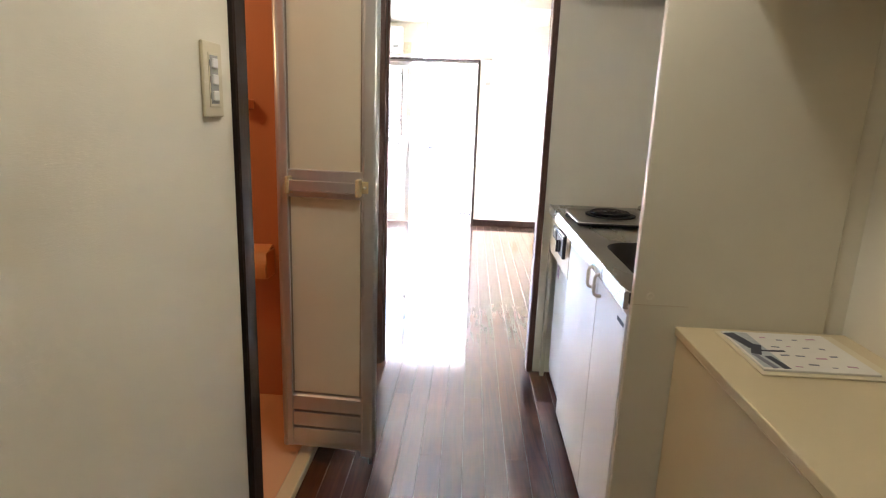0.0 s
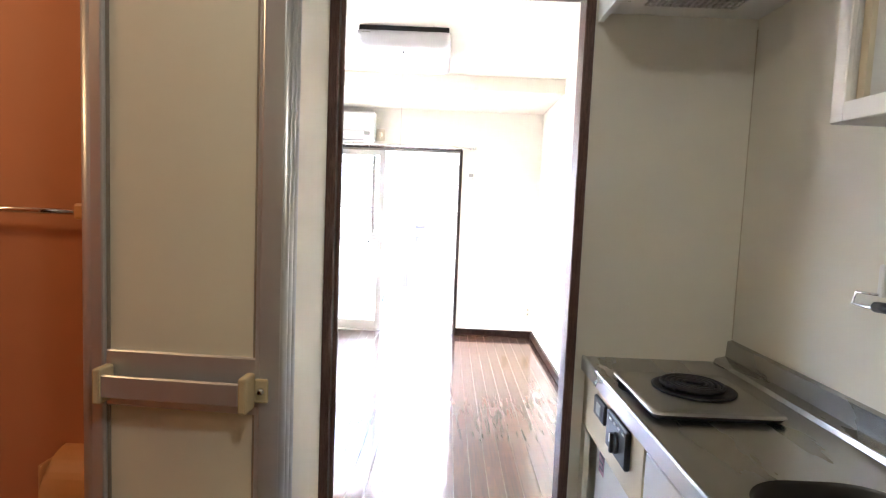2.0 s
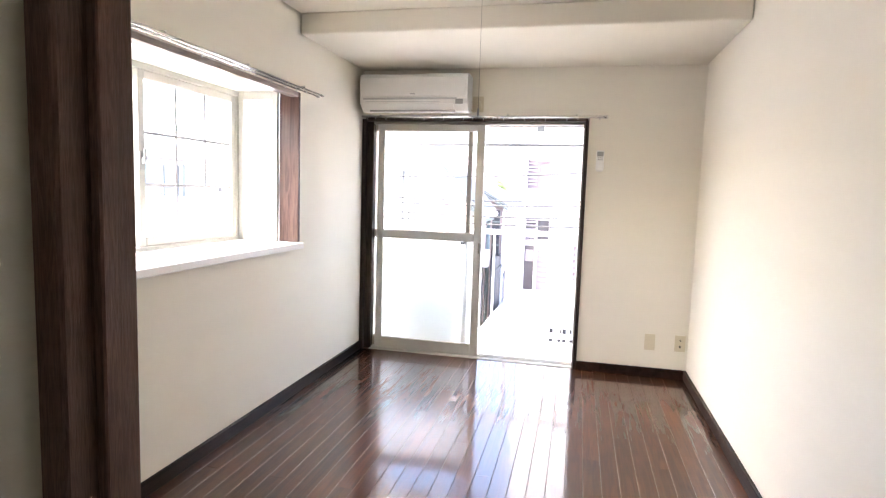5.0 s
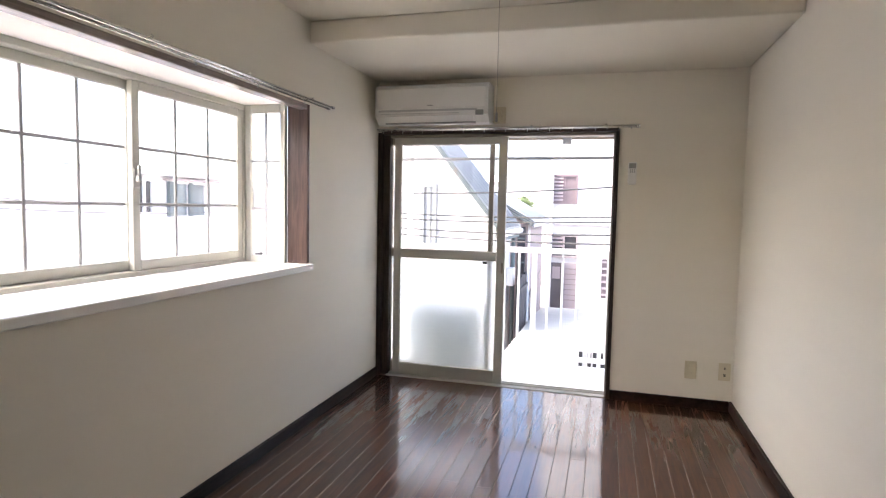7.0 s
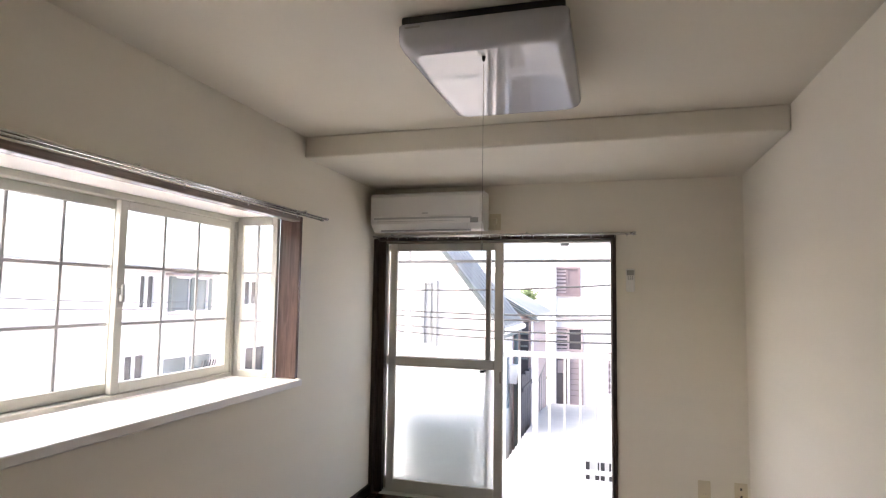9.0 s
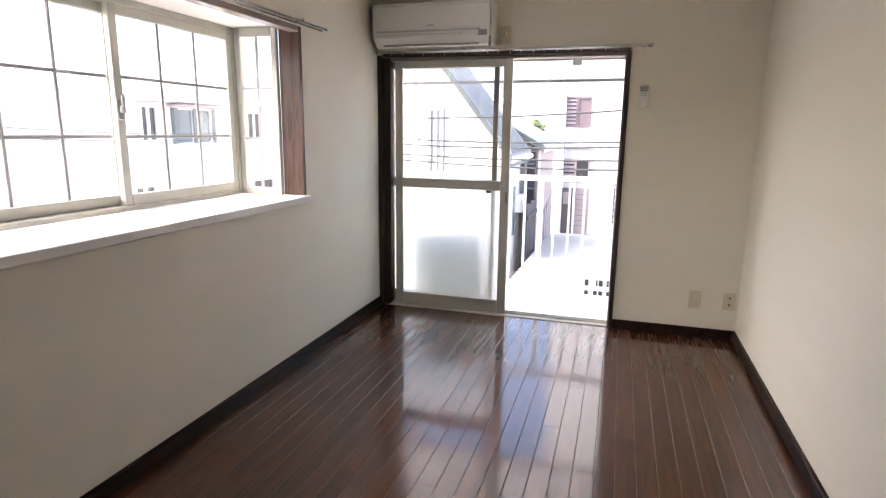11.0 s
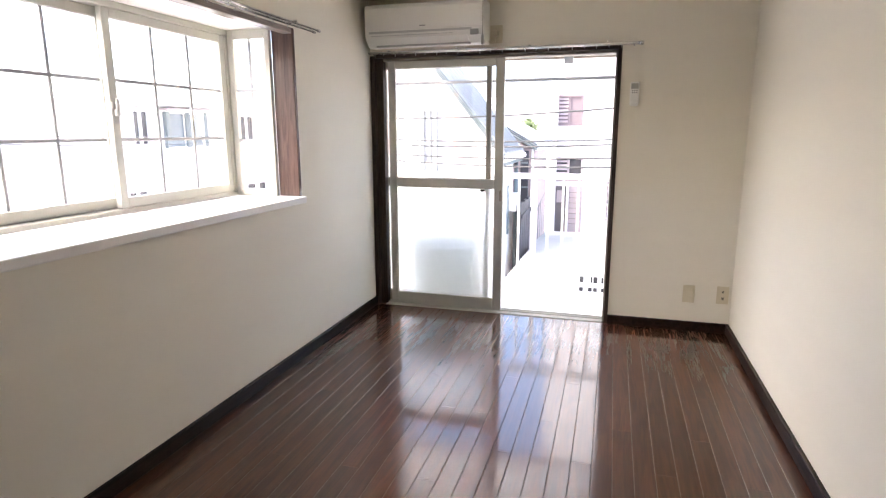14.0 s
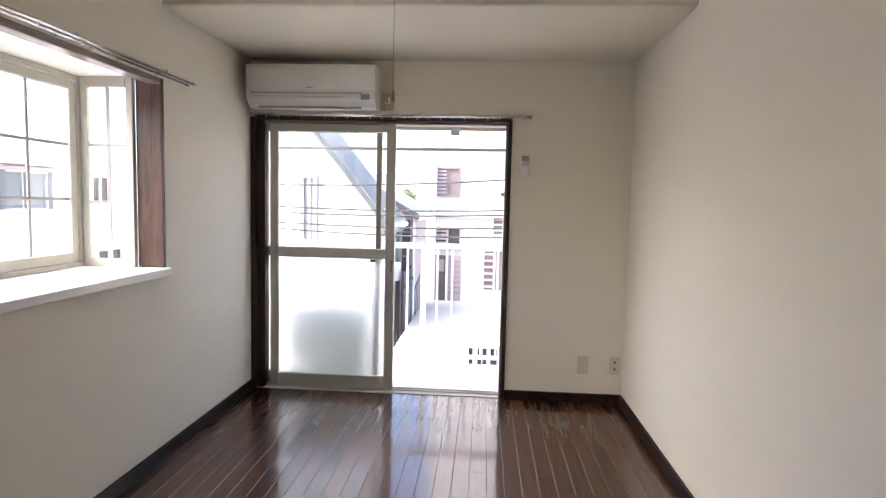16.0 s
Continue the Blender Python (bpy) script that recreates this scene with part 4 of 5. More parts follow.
def glazed_cabinet():
    x0, x1, y0, y1, z0, z1 = 1.29, HXR - 0.001, 1.171, 1.845, 1.487, 2.09
    c = thing("glazed_cabinet", "white hanging cabinet with sliding glass doors", "hanging cabinet", (x0, y0, z0))
    bm = bmesh.new()
    add_box(bm, x0 + 0.012, x1, y0, y1, z0, z0 + 0.018)
    add_box(bm, x0 + 0.012, x1, y0, y1, z1 - 0.018, z1)
    add_box(bm, x0 + 0.012, x1, y1 - 0.018, y1, z0 + 0.018, z1 - 0.018)
    add_box(bm, x0 + 0.012, x1, y0, y0 + 0.018, z0 + 0.018, z1 - 0.018)
    add_box(bm, x1 - 0.008, x1, y0 + 0.018, y1 - 0.018, z0 + 0.018, z1 - 0.018)
    part("body", local(c, bm), M_DOORW, c)
    part("shelf", local(c, box(x0 + 0.05, x1 - 0.008, y0 + 0.018, y1 - 0.018, 1.76, 1.775)), M_DOORW, c)
    fm = bmesh.new()
    add_box(fm, x0, x0 + 0.012, y0, y0 + 0.035, z0, z1, 0.002)
    add_box(fm, x0, x0 + 0.012, y1 - 0.035, y1, z0, z1, 0.002)
    add_box(fm, x0, x0 + 0.012, y0 + 0.035, y1 - 0.035, z0, z0 + 0.035, 0.002)
    add_box(fm, x0, x0 + 0.012, y0 + 0.035, y1 - 0.035, z1 - 0.035, z1, 0.002)
    part("front_frame", local(c, fm), M_DOORW, c)
    part("glass_door", local(c, box(x0 + 0.016, x0 + 0.019, y0 + 0.02, 1.53, z0 + 0.02, z1 - 0.02)), M_GLASS, c, "clear sliding glass")
    part("glass_door", local(c, box(x0 + 0.024, x0 + 0.027, 1.48, y1 - 0.02, z0 + 0.02, z1 - 0.02)), M_GLASS, c, "clear sliding glass")
    part("door_edge", local(c, box(x0 + 0.02, x0 + 0.03, y1 - 0.055, y1 - 0.036, z0 + 0.036, z1 - 0.036)), M_PLASTIC, c)


glazed_cabinet()
solid("cabinet_filler", box(1.305, HXR - 0.001, 1.171, 1.845, 2.092, ZC - 0.002), M_PANEL, "off-white board above the hanging cabinet", "filler board", "structure")
rg = thing("towel_ring", "small chrome ring under the hanging cabinet", "towel ring", (1.46, 1.775, 1.487))
part("ring", local(rg, tube([(1.46, 1.775 + 0.024 * math.sin(a), 1.45 + 0.024 * math.cos(a)) for a in (2 * math.pi * k / 24 for k in range(25))], 0.004, 8)), M_CHROME, rg)
part("mount", local(rg, box(1.453, 1.467, 1.765, 1.785, 1.471, 1.487)), M_CHROME, rg)


# ---------- hall: low cabinet, wall cabinet, booklet, switches ----------
def low_cabinet():
    x0, x1, y0, y1, z = 1.17, HXR + 0.049, -0.2, 1.149, 0.785
    c = thing("low_cabinet", "low cream cabinet with plain doors beside the panel", "cabinet", (x0, y0, 0))
    part("body", local(c, box(x0 + 0.02, x1, y0, y1, 0.05, z - 0.022)), M_CREAM, c)
    part("top", local(c, box(x0 - 0.004, x1, y0, y1, z - 0.022, z, 0.003, 2)), M_CREAM, c)
    part("plinth", local(c, box(x0 + 0.05, x1, y0, y1, 0, 0.05)), M_BASE, c)
    for a, b in ((y0 + 0.003, 0.555), (0.559, y1 - 0.003)):
        part("door", local(c, box(x0 + 0.002, x0 + 0.02, a, b, 0.055, z - 0.026, 0.0015)), M_CREAM, c)


low_cabinet()
wc = thing("wall_cabinet", "cream hanging cabinet above the low cabinet", "hanging cabinet", (1.185, 0.3, 1.6))
part("body", local(wc, box(1.203, HXR + 0.049, -0.2, 1.149, 1.6, ZC - 0.002, 0.001)), M_CREAM, wc)
for a, b in ((-0.197, 0.475), (0.479, 1.146)):
    part("door", local(wc, box(1.185, 1.202, a, b, 1.598, ZC - 0.004, 0.0015)), M_CREAM, wc)

bk = thing("booklet", "printed booklet in a clear sleeve on the cabinet", "booklet", (1.39, 1.0, 0.785))
part("sleeve", local(bk, box(1.245, 1.51, 0.89, 1.12, 0.7855, 0.789, 0.001)), M_PLASTIC, bk, "yellowed clear sleeve")
pg = part("page", local(bk, box(1.255, 1.48, 0.905, 1.11, 0.789, 0.794, 0.001)), M_PAPER, bk)


def printed(x, y, w, d, m, turn=0.0, lift=0.0):
    """A printed mark on the page, w by d metres, turned by degrees."""
    b = box(-w / 2, w / 2, -d / 2, d / 2, 0.7938, 0.7944 + lift)
    bmesh.ops.rotate(b, verts=b.verts, matrix=Matrix.Rotation(radians(turn), 3, "Z"))
    bmesh.ops.translate(b, verts=b.verts, vec=(x, y, 0))
    return part("print", local(bk, b), m, pg)


printed(1.284, 1.008, 0.05, 0.19, M_INK2)                       # photograph along one edge
printed(1.276, 1.055, 0.026, 0.085, M_INKD, 14, 0.0003)
printed(1.286, 1.005, 0.02, 0.06, M_INKD, -24, 0.0006)
printed(1.318, 1.0, 0.05, 0.006, M_INKD, 4, 0.0009)
printed(1.275, 0.945, 0.012, 0.07, M_INK, 10, 0.0003)
printed(1.298, 0.94, 0.014, 0.06, M_INKD, 10, 0.0006)
rk = random.Random(4)
for k in range(16):
    printed(1.335 + 0.034 * (k % 4) + rk.uniform(-0.006, 0.006), 0.93 + 0.048 * (k // 4) + rk.uniform(-0.008, 0.008), rk.uniform(0.008, 0.022), rk.uniform(0.003, 0.007), M_INK if k % 3 else M_STICK, rk.uniform(-8, 8))
pk = thing("small_box", "small white packet on the low cabinet", "packet", (1.52, 0.82, 0.785))
part("body", local(pk, box(1.48, 1.555, 0.77, 0.87, 0.7852, 0.82, 0.004)), M_WPLASTIC, pk)
part("flap", local(pk, box(1.485, 1.55, 0.775, 0.81, 0.82, 0.822)), M_PAPER, pk)

SWY = 0.99
ls = thing("light_switch", "ivory wall plate with three rocker switches", "light switch", (HXL, SWY, 1.232))
part("cover", local(ls, box(HXL, HXL + 0.008, SWY - 0.042, SWY + 0.042, 1.232, 1.375, 0.003, 2)), M_PLASTIC, ls)
part("inner_frame", local(ls, box(HXL + 0.008, HXL + 0.0095, SWY - 0.022, SWY + 0.022, 1.252, 1.355, 0.0005)), M_PLASTIC, ls)
part("recess", local(ls, box(HXL + 0.0088, HXL + 0.0102, SWY - 0.017, SWY + 0.017, 1.258, 1.35)), M_ACGREY, ls, "grey gap round the rockers")
for k in range(3):
    z = 1.273 + 0.031 * k
    part("rocker", local(ls, box(HXL + 0.009, HXL + 0.014, SWY - 0.012, SWY + 0.012, z - 0.01, z + 0.01, 0.002)), M_WPLASTIC, ls, "white rocker")
    part("lamp_mark", local(ls, box(HXL + 0.0095, HXL + 0.0112, SWY - 0.0205, SWY - 0.0175, z - 0.006, z + 0.006)), M_ACGREY, ls)


# ---------- bathroom ----------
BW = 2.11
for name, b in {"wall_bath_north": (-1.55, 0.03, BW, BW + 0.05), "wall_bath_return": (0.0, 0.03, 1.84, BW), "wall_bath_west": (-1.6, -1.55, 0.3, BW + 0.05),
                "wall_bath_south": (-1.6, 0.03, 0.25, 0.3), "wall_bath_east": (-0.01, 0.03, 0.3, BY0 - 0.07)}.items():
    solid(name, box(*b, 0.0, 2.1), M_BATH, "glossy orange-brown bathroom wall panels", "wall", "structure")
solid("floor_bath", box(-1.6, 0.085, 0.25, BW + 0.05, -0.09, 0.028), M_BATHFL, "warm beige bathroom floor", "floor", "structure")
solid("ceiling_bath", box(-1.6, 0.04, 0.25, BW + 0.05, 2.1, 2.14), M_CEIL, "plain bathroom ceiling", "ceiling", "structure")
solid("threshold", box(0.085, HXL - 0.004, BY0, BY1 + 0.07, -0.0008, 0.035, 0.004), M_CREAM, "pale raised bathroom threshold", "threshold", "structure")
solid("bath_bulkhead", box(-0.02, HXL - 0.1 - 0.0005, BY0 - 0.07, BW, 1.98, 2.1), M_BATH, "orange panel above the bathroom opening", "wall", "structure")

tb = thing("towel_bar", "metal towel bar on the orange bathroom wall", "towel bar", (-0.5, BW, 1.262))
part("rod", local(tb, tube([(-0.62, BW - 0.055, 1.262), (-0.21, BW - 0.055, 1.262)], 0.007, 10)), M_CHROME, tb)
for x in (-0.58, -0.205):
    part("post", local(tb, box(x - 0.016, x + 0.016, BW - 0.066, BW, 1.245, 1.282, 0.006, 2)), M_HOLD, tb)
ph = thing("paper_holder", "ivory toilet paper holder on the bathroom wall", "paper holder", (-0.21, BW, 0.6))
arc = [(BW - 0.1 * math.sin(a), 0.595 + 0.11 * math.cos(a)) for a in (radians(8 * k) for k in range(13))]
inner_arc = [(BW - 0.092 * math.sin(a), 0.595 + 0.102 * math.cos(a)) for a in (radians(8 * k) for k in range(12, -1, -1))]
part("flap", local(ph, prism(arc + inner_arc, -0.285, -0.135)), M_HOLD, ph, "rounded orange-beige lid")
part("side", local(ph, box(-0.291, -0.285, BW - 0.09, BW, 0.58, 0.69, 0.002)), M_HOLD, ph)
part("side", local(ph, box(-0.135, -0.129, BW - 0.09, BW, 0.58, 0.69, 0.002)), M_HOLD, ph)
part("roll", local(ph, tube([(-0.28, BW - 0.05, 0.625), (-0.14, BW - 0.05, 0.625)], 0.035, 16)), M_HOLD, ph)


def folding_door():
    """Two aluminium leaves folded together, standing out into the hall."""
    d = thing("folding_bath_door", "aluminium folding bathroom door, folded open", "folding door", (0.365, 1.64, 0))
    d.rotation_euler = (0, 0, radians(-4))
    W, z0, z1 = 0.325, 0.075, 1.985
    SL, SR = 0.036, 0.04

    def leaf(y, xr, front):
        x0, a, b = xr - W, xr - W + SL, xr - SR
        lf = bmesh.new()
        add_box(lf, x0 + 0.006, a, y, y + 0.03, z0, z1, 0.004, 2)
        add_tube(lf, [(x0 + 0.01, y + 0.013, z0), (x0 + 0.01, y + 0.013, z1)], 0.0145, 14)
        add_box(lf, a, b, y + 0.006, y + 0.024, z1 - 0.05, z1)
        add_box(lf, a, b, y + 0.006, y + 0.024, z0, z0 + 0.022)
        o = part("leaf", lf, M_ALU, d)
        st = bmesh.new()
        add_box(st, b, xr - 0.004, y, y + 0.034, z0 - 0.02, z1 + 0.01, 0.003, 2)
        for dy in (0.008, 0.026):
            add_tube(st, [(xr - 0.005, y + dy, z0 - 0.02), (xr - 0.005, y + dy, z1 + 0.01)], 0.0075, 12)
        add_box(st, b - 0.006, b + 0.0005, y + 0.003, y + 0.03, z0 - 0.02, z1 + 0.01, 0.001)
        part("stile", st, M_ALU, o)
        for x in (a, b - 0.011):
            part("gasket", box(x, x + 0.005, y + 0.0075, y + 0.011, 0.285, z1 - 0.05), M_SASHD, o, "dark glazing gasket")
        part("panel", box(a, b, y + 0.01, y + 0.02, 1.065, z1 - 0.05), M_RESIN, o, "cream resin panel")
        part("panel", box(a, b, y + 0.01, y + 0.02, 0.285, 0.975), M_RESIN, o, "cream resin panel")
        part("middle_rail", box(a, b, y + 0.004, y + 0.026, 0.975, 1.065, 0.002), M_ALU, o)
        for k in range(3):
            z = 0.095 + 0.062 * k
            lv = prism([(y + 0.002, z), (y + 0.022, z + 0.03), (y + 0.024, z + 0.062), (y + 0.004, z + 0.05)], a, b)
            part("vent_louvre", lv, M_ALU, o)
        part("vent_back", box(a, b, y + 0.024, y + 0.028, 0.09, 0.285), M_BLACK, o)
        if front:
            bar = bmesh.new()
            add_box(bar, a + 0.012, b - 0.018, y - 0.03, y - 0.023, 0.999, 1.034, 0.002)
            add_box(bar, a + 0.012, b - 0.018, y - 0.023, y - 0.012, 0.999, 1.002)
            part("towel_bar", bar, M_ALU, o, "flat aluminium towel bar")
            for x in (a + 0.002, b - 0.018):
                part("bar_end", box(x, x + 0.014, y - 0.033, y + 0.003, 0.988, 1.044, 0.004, 2), M_OLD, o, "yellowed plastic bracket")
            part("lock", box(b - 0.004, b + 0.018, y - 0.005, y + 0.001, 0.998, 1.036, 0.003, 2), M_OLD, o, "yellowed latch plate")
            kn = lathe([(0.006, 0), (0.006, 0.004), (0.003, 0.008)], 0, 0, 12)
            bmesh.ops.rotate(kn, verts=kn.verts, matrix=Matrix.Rotation(radians(90), 3, "X"))
            bmesh.ops.translate(kn, verts=kn.verts, vec=(b + 0.007, y - 0.004, 1.017))
            part("screw", kn, M_CHROME, o)

    part("guide_pin", tube([(-0.02, 0.05, 0.0), (-0.02, 0.05, 0.08)], 0.006, 8), M_ALU, d)
    leaf(0.0, 0.0, True)
    leaf(0.042, -0.008, False)


folding_door()
al = thing("bath_door_frame", "aluminium frame of the bathroom door", "door frame", kind="structure")
part("jamb", box(HXL - 0.1, HXL + 0.005, BY1 + 0.01, BY1 + 0.04, 0.0, 1.97, 0.003), M_ALU, al)


# ---------- balcony ----------
solid("balcony_floor", box(-1.6, 2.2, YB + 0.145, 7.72, -0.3, -0.12), M_BALC, "pale grey balcony floor", "balcony floor", "structure")
solid("house_wall_outside", box(-1.6, 2.2, YB + 0.15, YB + 0.2, ZC, 3.4), M_STUCCO, "pale outside wall above the balcony", "wall", "structure")
rl = thing("balcony_rail", "white metal balcony railing with upright bars", "railing", (0, 7.66, -0.12))
part("top_rail", local(rl, box(-1.6, 2.2, 7.63, 7.69, 0.895, 0.945, 0.008, 2)), M_RAIL, rl)
part("bottom_rail", local(rl, box(-1.6, 2.2, 7.645, 7.675, -0.06, -0.025, 0.004)), M_RAIL, rl)
bar = as_mesh("baluster", box(-0.01, 0.01, -0.01, 0.01, 0.09, 1.02, 0.002), M_RAIL)
for k in range(29):
    o = new("baluster", bar)
    o.parent = rl
    o.location = (-1.52 + 0.13 * k, 0, 0)
for x in (-1.57, 0.05, 2.17):
    part("post", local(rl, box(x - 0.022, x + 0.022, 7.638, 7.682, -0.12, 0.896, 0.003)), M_RAIL, rl)

rf = bmesh.new()
rows = []
for i in range(77):
    x = -1.7 + 0.052 * i
    dz = 0.016 * (1 if i % 2 else -1)
    rows.append([rf.verts.new((x, 6.7, 2.3 + dz)), rf.verts.new((x, 7.95, 1.985 + dz))])
for a, b in zip(rows, rows[1:]):
    rf.faces.new((a[0], b[0], b[1], a[1]))
bmesh.ops.solidify(rf, geom=rf.faces[:], thickness=0.004)
cn = thing("balcony_canopy", "old stained corrugated canopy over the balcony", "canopy", (0, 7.3, 2.1))
part("sheet", local(cn, rf), M_ROOFT, cn)
part("edge_beam", local(cn, box(-1.7, 2.25, 7.82, 7.86, 1.93, 1.975, 0.004)), M_STAIN, cn, "rust-stained edge beam")
for x in (-1.2, 0.29, 1.8):
    part("bracket", local(cn, box(x - 0.04, x + 0.04, 7.80, 7.825, 1.885, 1.965, 0.006)), M_POLE, cn)
    part("rafter", local(cn, prism([(6.7, 2.28), (6.7, 2.24), (7.82, 1.95), (7.82, 1.99)], x - 0.015, x + 0.015)), M_RAIL, cn)
for x in (-1.2, 1.8):
    part("canopy_post", local(cn, box(x - 0.02, x + 0.02, 7.80, 7.84, -0.12, 1.95, 0.003)), M_RAIL, cn)
solid("washing_pole", tube([(-1.5, 7.5, 1.725), (2.1, 7.5, 1.74)], 0.014, 10), M_POLE, "pale grey washing pole across the balcony", "washing pole")
for x in (-1.2, 1.8):
    hg = thing("pole_bracket", "white bracket that carries the washing pole", "bracket", (x, 7.5, 1.7))
    part("arm", local(hg, box(x - 0.012, x + 0.012, 7.48, 7.82, 1.69, 1.713, 0.003)), M_RAIL, hg)
    part("stop", local(hg, box(x - 0.012, x + 0.012, 7.465, 7.48, 1.69, 1.76, 0.003)), M_RAIL, hg)

ou = thing("outdoor_unit", "outdoor air conditioner unit on the balcony, shade put into its grey-green", "outdoor unit", (-0.5, 7.05, -0.12))
part("body", local(ou, box(-0.87, -0.2, 6.76, 7.04, -0.07, 0.575, 0.02, 3)), M_UNITSHADE, ou)
part("fan_ring", local(ou, tube([(-0.58 + 0.19 * math.cos(a), 7.085, 0.22 + 0.19 * math.sin(a)) for a in (2 * math.pi * k / 30 for k in range(31))], 0.008, 6)), M_ACGREY, ou)
for x in (-0.76, -0.32):
    part("foot", local(ou, box(x - 0.03, x + 0.03, 6.78, 7.1, -0.12, -0.07, 0.004)), M_BLACK, ou)

# ---------- outside ----------
ZG = -3.0
solid("ground", box(-600, 600, -600, 600, ZG - 0.2, ZG), M_GROUND, "pale sunlit concrete ground", "ground", "structure")
own = bmesh.new()
add_box(own, -1.6, 2.2, -1.6, YB + 0.14, ZG, -0.11)
solid("house_lower_storey", own, M_STUCCO, "pale storey under the room", "wall", "structure")


def far_window(parent, x0, x1, y, z0, z1, glass, louvres=0, frame_m=None):
    """A window in a wall that faces the room: frame, pane and louvres."""
    w = part("window", local(parent, box(x0, x1, y - 0.03, y, z0, z1)), glass, parent)
    fm = bmesh.new()
    t = 0.05
    add_box(fm, x0 - t, x0, y - 0.08, y, z0 - t, z1 + t)
    add_box(fm, x1, x1 + t, y - 0.08, y, z0 - t, z1 + t)
    add_box(fm, x0, x1, y - 0.08, y, z0 - t, z0)
    add_box(fm, x0, x1, y - 0.08, y, z1, z1 + t)
    add_box(fm, (x0 + x1) / 2 - 0.025, (x0 + x1) / 2 + 0.025, y - 0.06, y, z0, z1)
    part("window_frame", local(parent, fm), frame_m or M_RAIL, w)
    for k in range(louvres):
        z = z0 + (z1 - z0) * (k + 0.5) / louvres
        part("louvre", local(parent, prism([(y - 0.07, z - 0.02), (y - 0.03, z + 0.03), (y - 0.025, z + 0.025), (y - 0.065, z - 0.025)], x0, (x0 + x1) / 2 - 0.03)), M_PINK, w)
    return w


def gable_house(name, label, x0, x1, y0, y1, z_eave, z_ridge, wall_m, roof_m, over=0.3):
    """A house whose ridge runs away from the balcony, with ribbed roof slopes."""
    h = thing(name, label, "house", ((x0 + x1) / 2, (y0 + y1) / 2, ZG))
    xm = (x0 + x1) / 2
    part("wall", local(h, prism([(x0, ZG), (x1, ZG), (x1, z_eave), (xm, z_ridge), (x0, z_eave)], y0, y1, "y")), wall_m, h)
    k = (z_ridge - z_eave) / (x1 - xm)
    for sgn, xe in ((1, x1), (-1, x0)):
        a, b = (xm, z_ridge + 0.06), (xe + sgn * over, z_eave - over * k + 0.06)
        r = part("roof", local(h, prism([a, b, (b[0], b[1] + 0.1), (a[0], a[1] + 0.1)], y0 - over, y1 + over, "y")), roof_m, h)
        ribs = bmesh.new()
        n = int((y1 - y0 + 2 * over) / 0.27)
        for i in range(n):
            y = y0 - over + 0.13 + i * 0.27
            add_tube(ribs, [(a[0], y, a[1] + 0.1), (b[0], y, b[1] + 0.1)], 0.04, 6)
        part("roof_rib", local(h, ribs), roof_m, r)
        for i in range(3):
            lo = -0.02 + 0.045 * i
            part("verge_strip", local(h, prism([(a[0], a[1] + lo), (b[0], b[1] + lo), (b[0], b[1] + lo + 0.022), (a[0], a[1] + lo + 0.022)], y0 - over - 0.02 - 0.01 * i, y0 - over, "y")), M_VERGE, r)
        part("gutter", local(h, tube([(b[0], y0 - over, b[1] + 0.02), (b[0], y1 + over, b[1] + 0.02)], 0.05, 8)), M_RAIL, r)
    return h


ha = gable_house("neighbour_house", "pale neighbouring house with a steep ribbed grey-blue roof", -4.2, -0.92, 10.85, 12.35, 1.03, 3.06, M_STUCCO, M_TEAL, 0.15)
far_window(ha, -2.0, -1.86, 10.85, 0.72, 1.6, M_PALER, 0, M_TEAL)
part("fascia", local(ha, box(-0.83, -0.79, 10.7, 12.5, 0.82, 0.9)), M_VERGE, ha)
for y in (11.2, 11.75):
    part("side_window", local(ha, box(-0.92, -0.9, y, y + 0.14, -0.35, 0.45, 0.004)), M_WINB, ha, "narrow dark window")
part("downpipe", local(ha, tube([(-0.86, 12.3, 0.85), (-0.86, 12.3, ZG)], 0.035, 8)), M_VERGE, ha)
part("meter_box", local(ha, box(-0.92, -0.8, 12.0, 12.2, 0.0, 0.3, 0.01)), M_RAIL, ha)
hb = gable_house("neighbour_house", "pinkish house with a pale grey ribbed roof and dark cladding", -4.3, -0.72, 13.1, 15.6, 1.0, 2.0, M_PINK, M_PALER, 0.12)
part("cladding", local(hb, box(-0.9, -0.76, 13.02, 13.1, ZG, 0.97, 0.006)), M_DARKW, hb, "dark upright cladding")
for z in (0.74, 0.52, 0.3):
    part("cladding_joint", local(hb, box(-0.9, -0.76, 13.0, 13.02, z, z + 0.03)), M_VERGE, hb)
part("vent_pipe", local(hb, tube([(-0.69, 13.06, 1.0), (-0.69, 13.06, ZG)], 0.022, 8)), M_RAIL, hb)
fn = thing("garden_fence", "dark boarded fence beside the low roof", "fence", (-0.7, 12.5, ZG))
for k in range(5):
    part("board", local(fn, box(-0.74, -0.70, 11.9 + 0.22 * k, 12.11 + 0.22 * k, ZG, 0.16 - 0.03 * (k % 2), 0.008)), M_DARKW, fn)
part("rail", local(fn, box(-0.70, -0.675, 11.9, 12.98, -0.1, -0.04)), M_DARKW, fn)
hr = thing("stair_handrail", "thin dark handrail with bars beside the low roof", "handrail", (-0.66, 14.5, ZG))
part("top_bar", local(hr, tube([(-0.70, 13.3, -0.35), (-0.74, 15.9, 0.02)], 0.018, 8)), M_POLE, hr)
for k in range(8):
    part("bar", local(hr, tube([(-0.70 - 0.005 * k, 13.35 + 0.34 * k, ZG), (-0.70 - 0.005 * k, 13.35 + 0.34 * k, -0.345 + 0.0485 * k)], 0.011, 6)), M_POLE, hr)

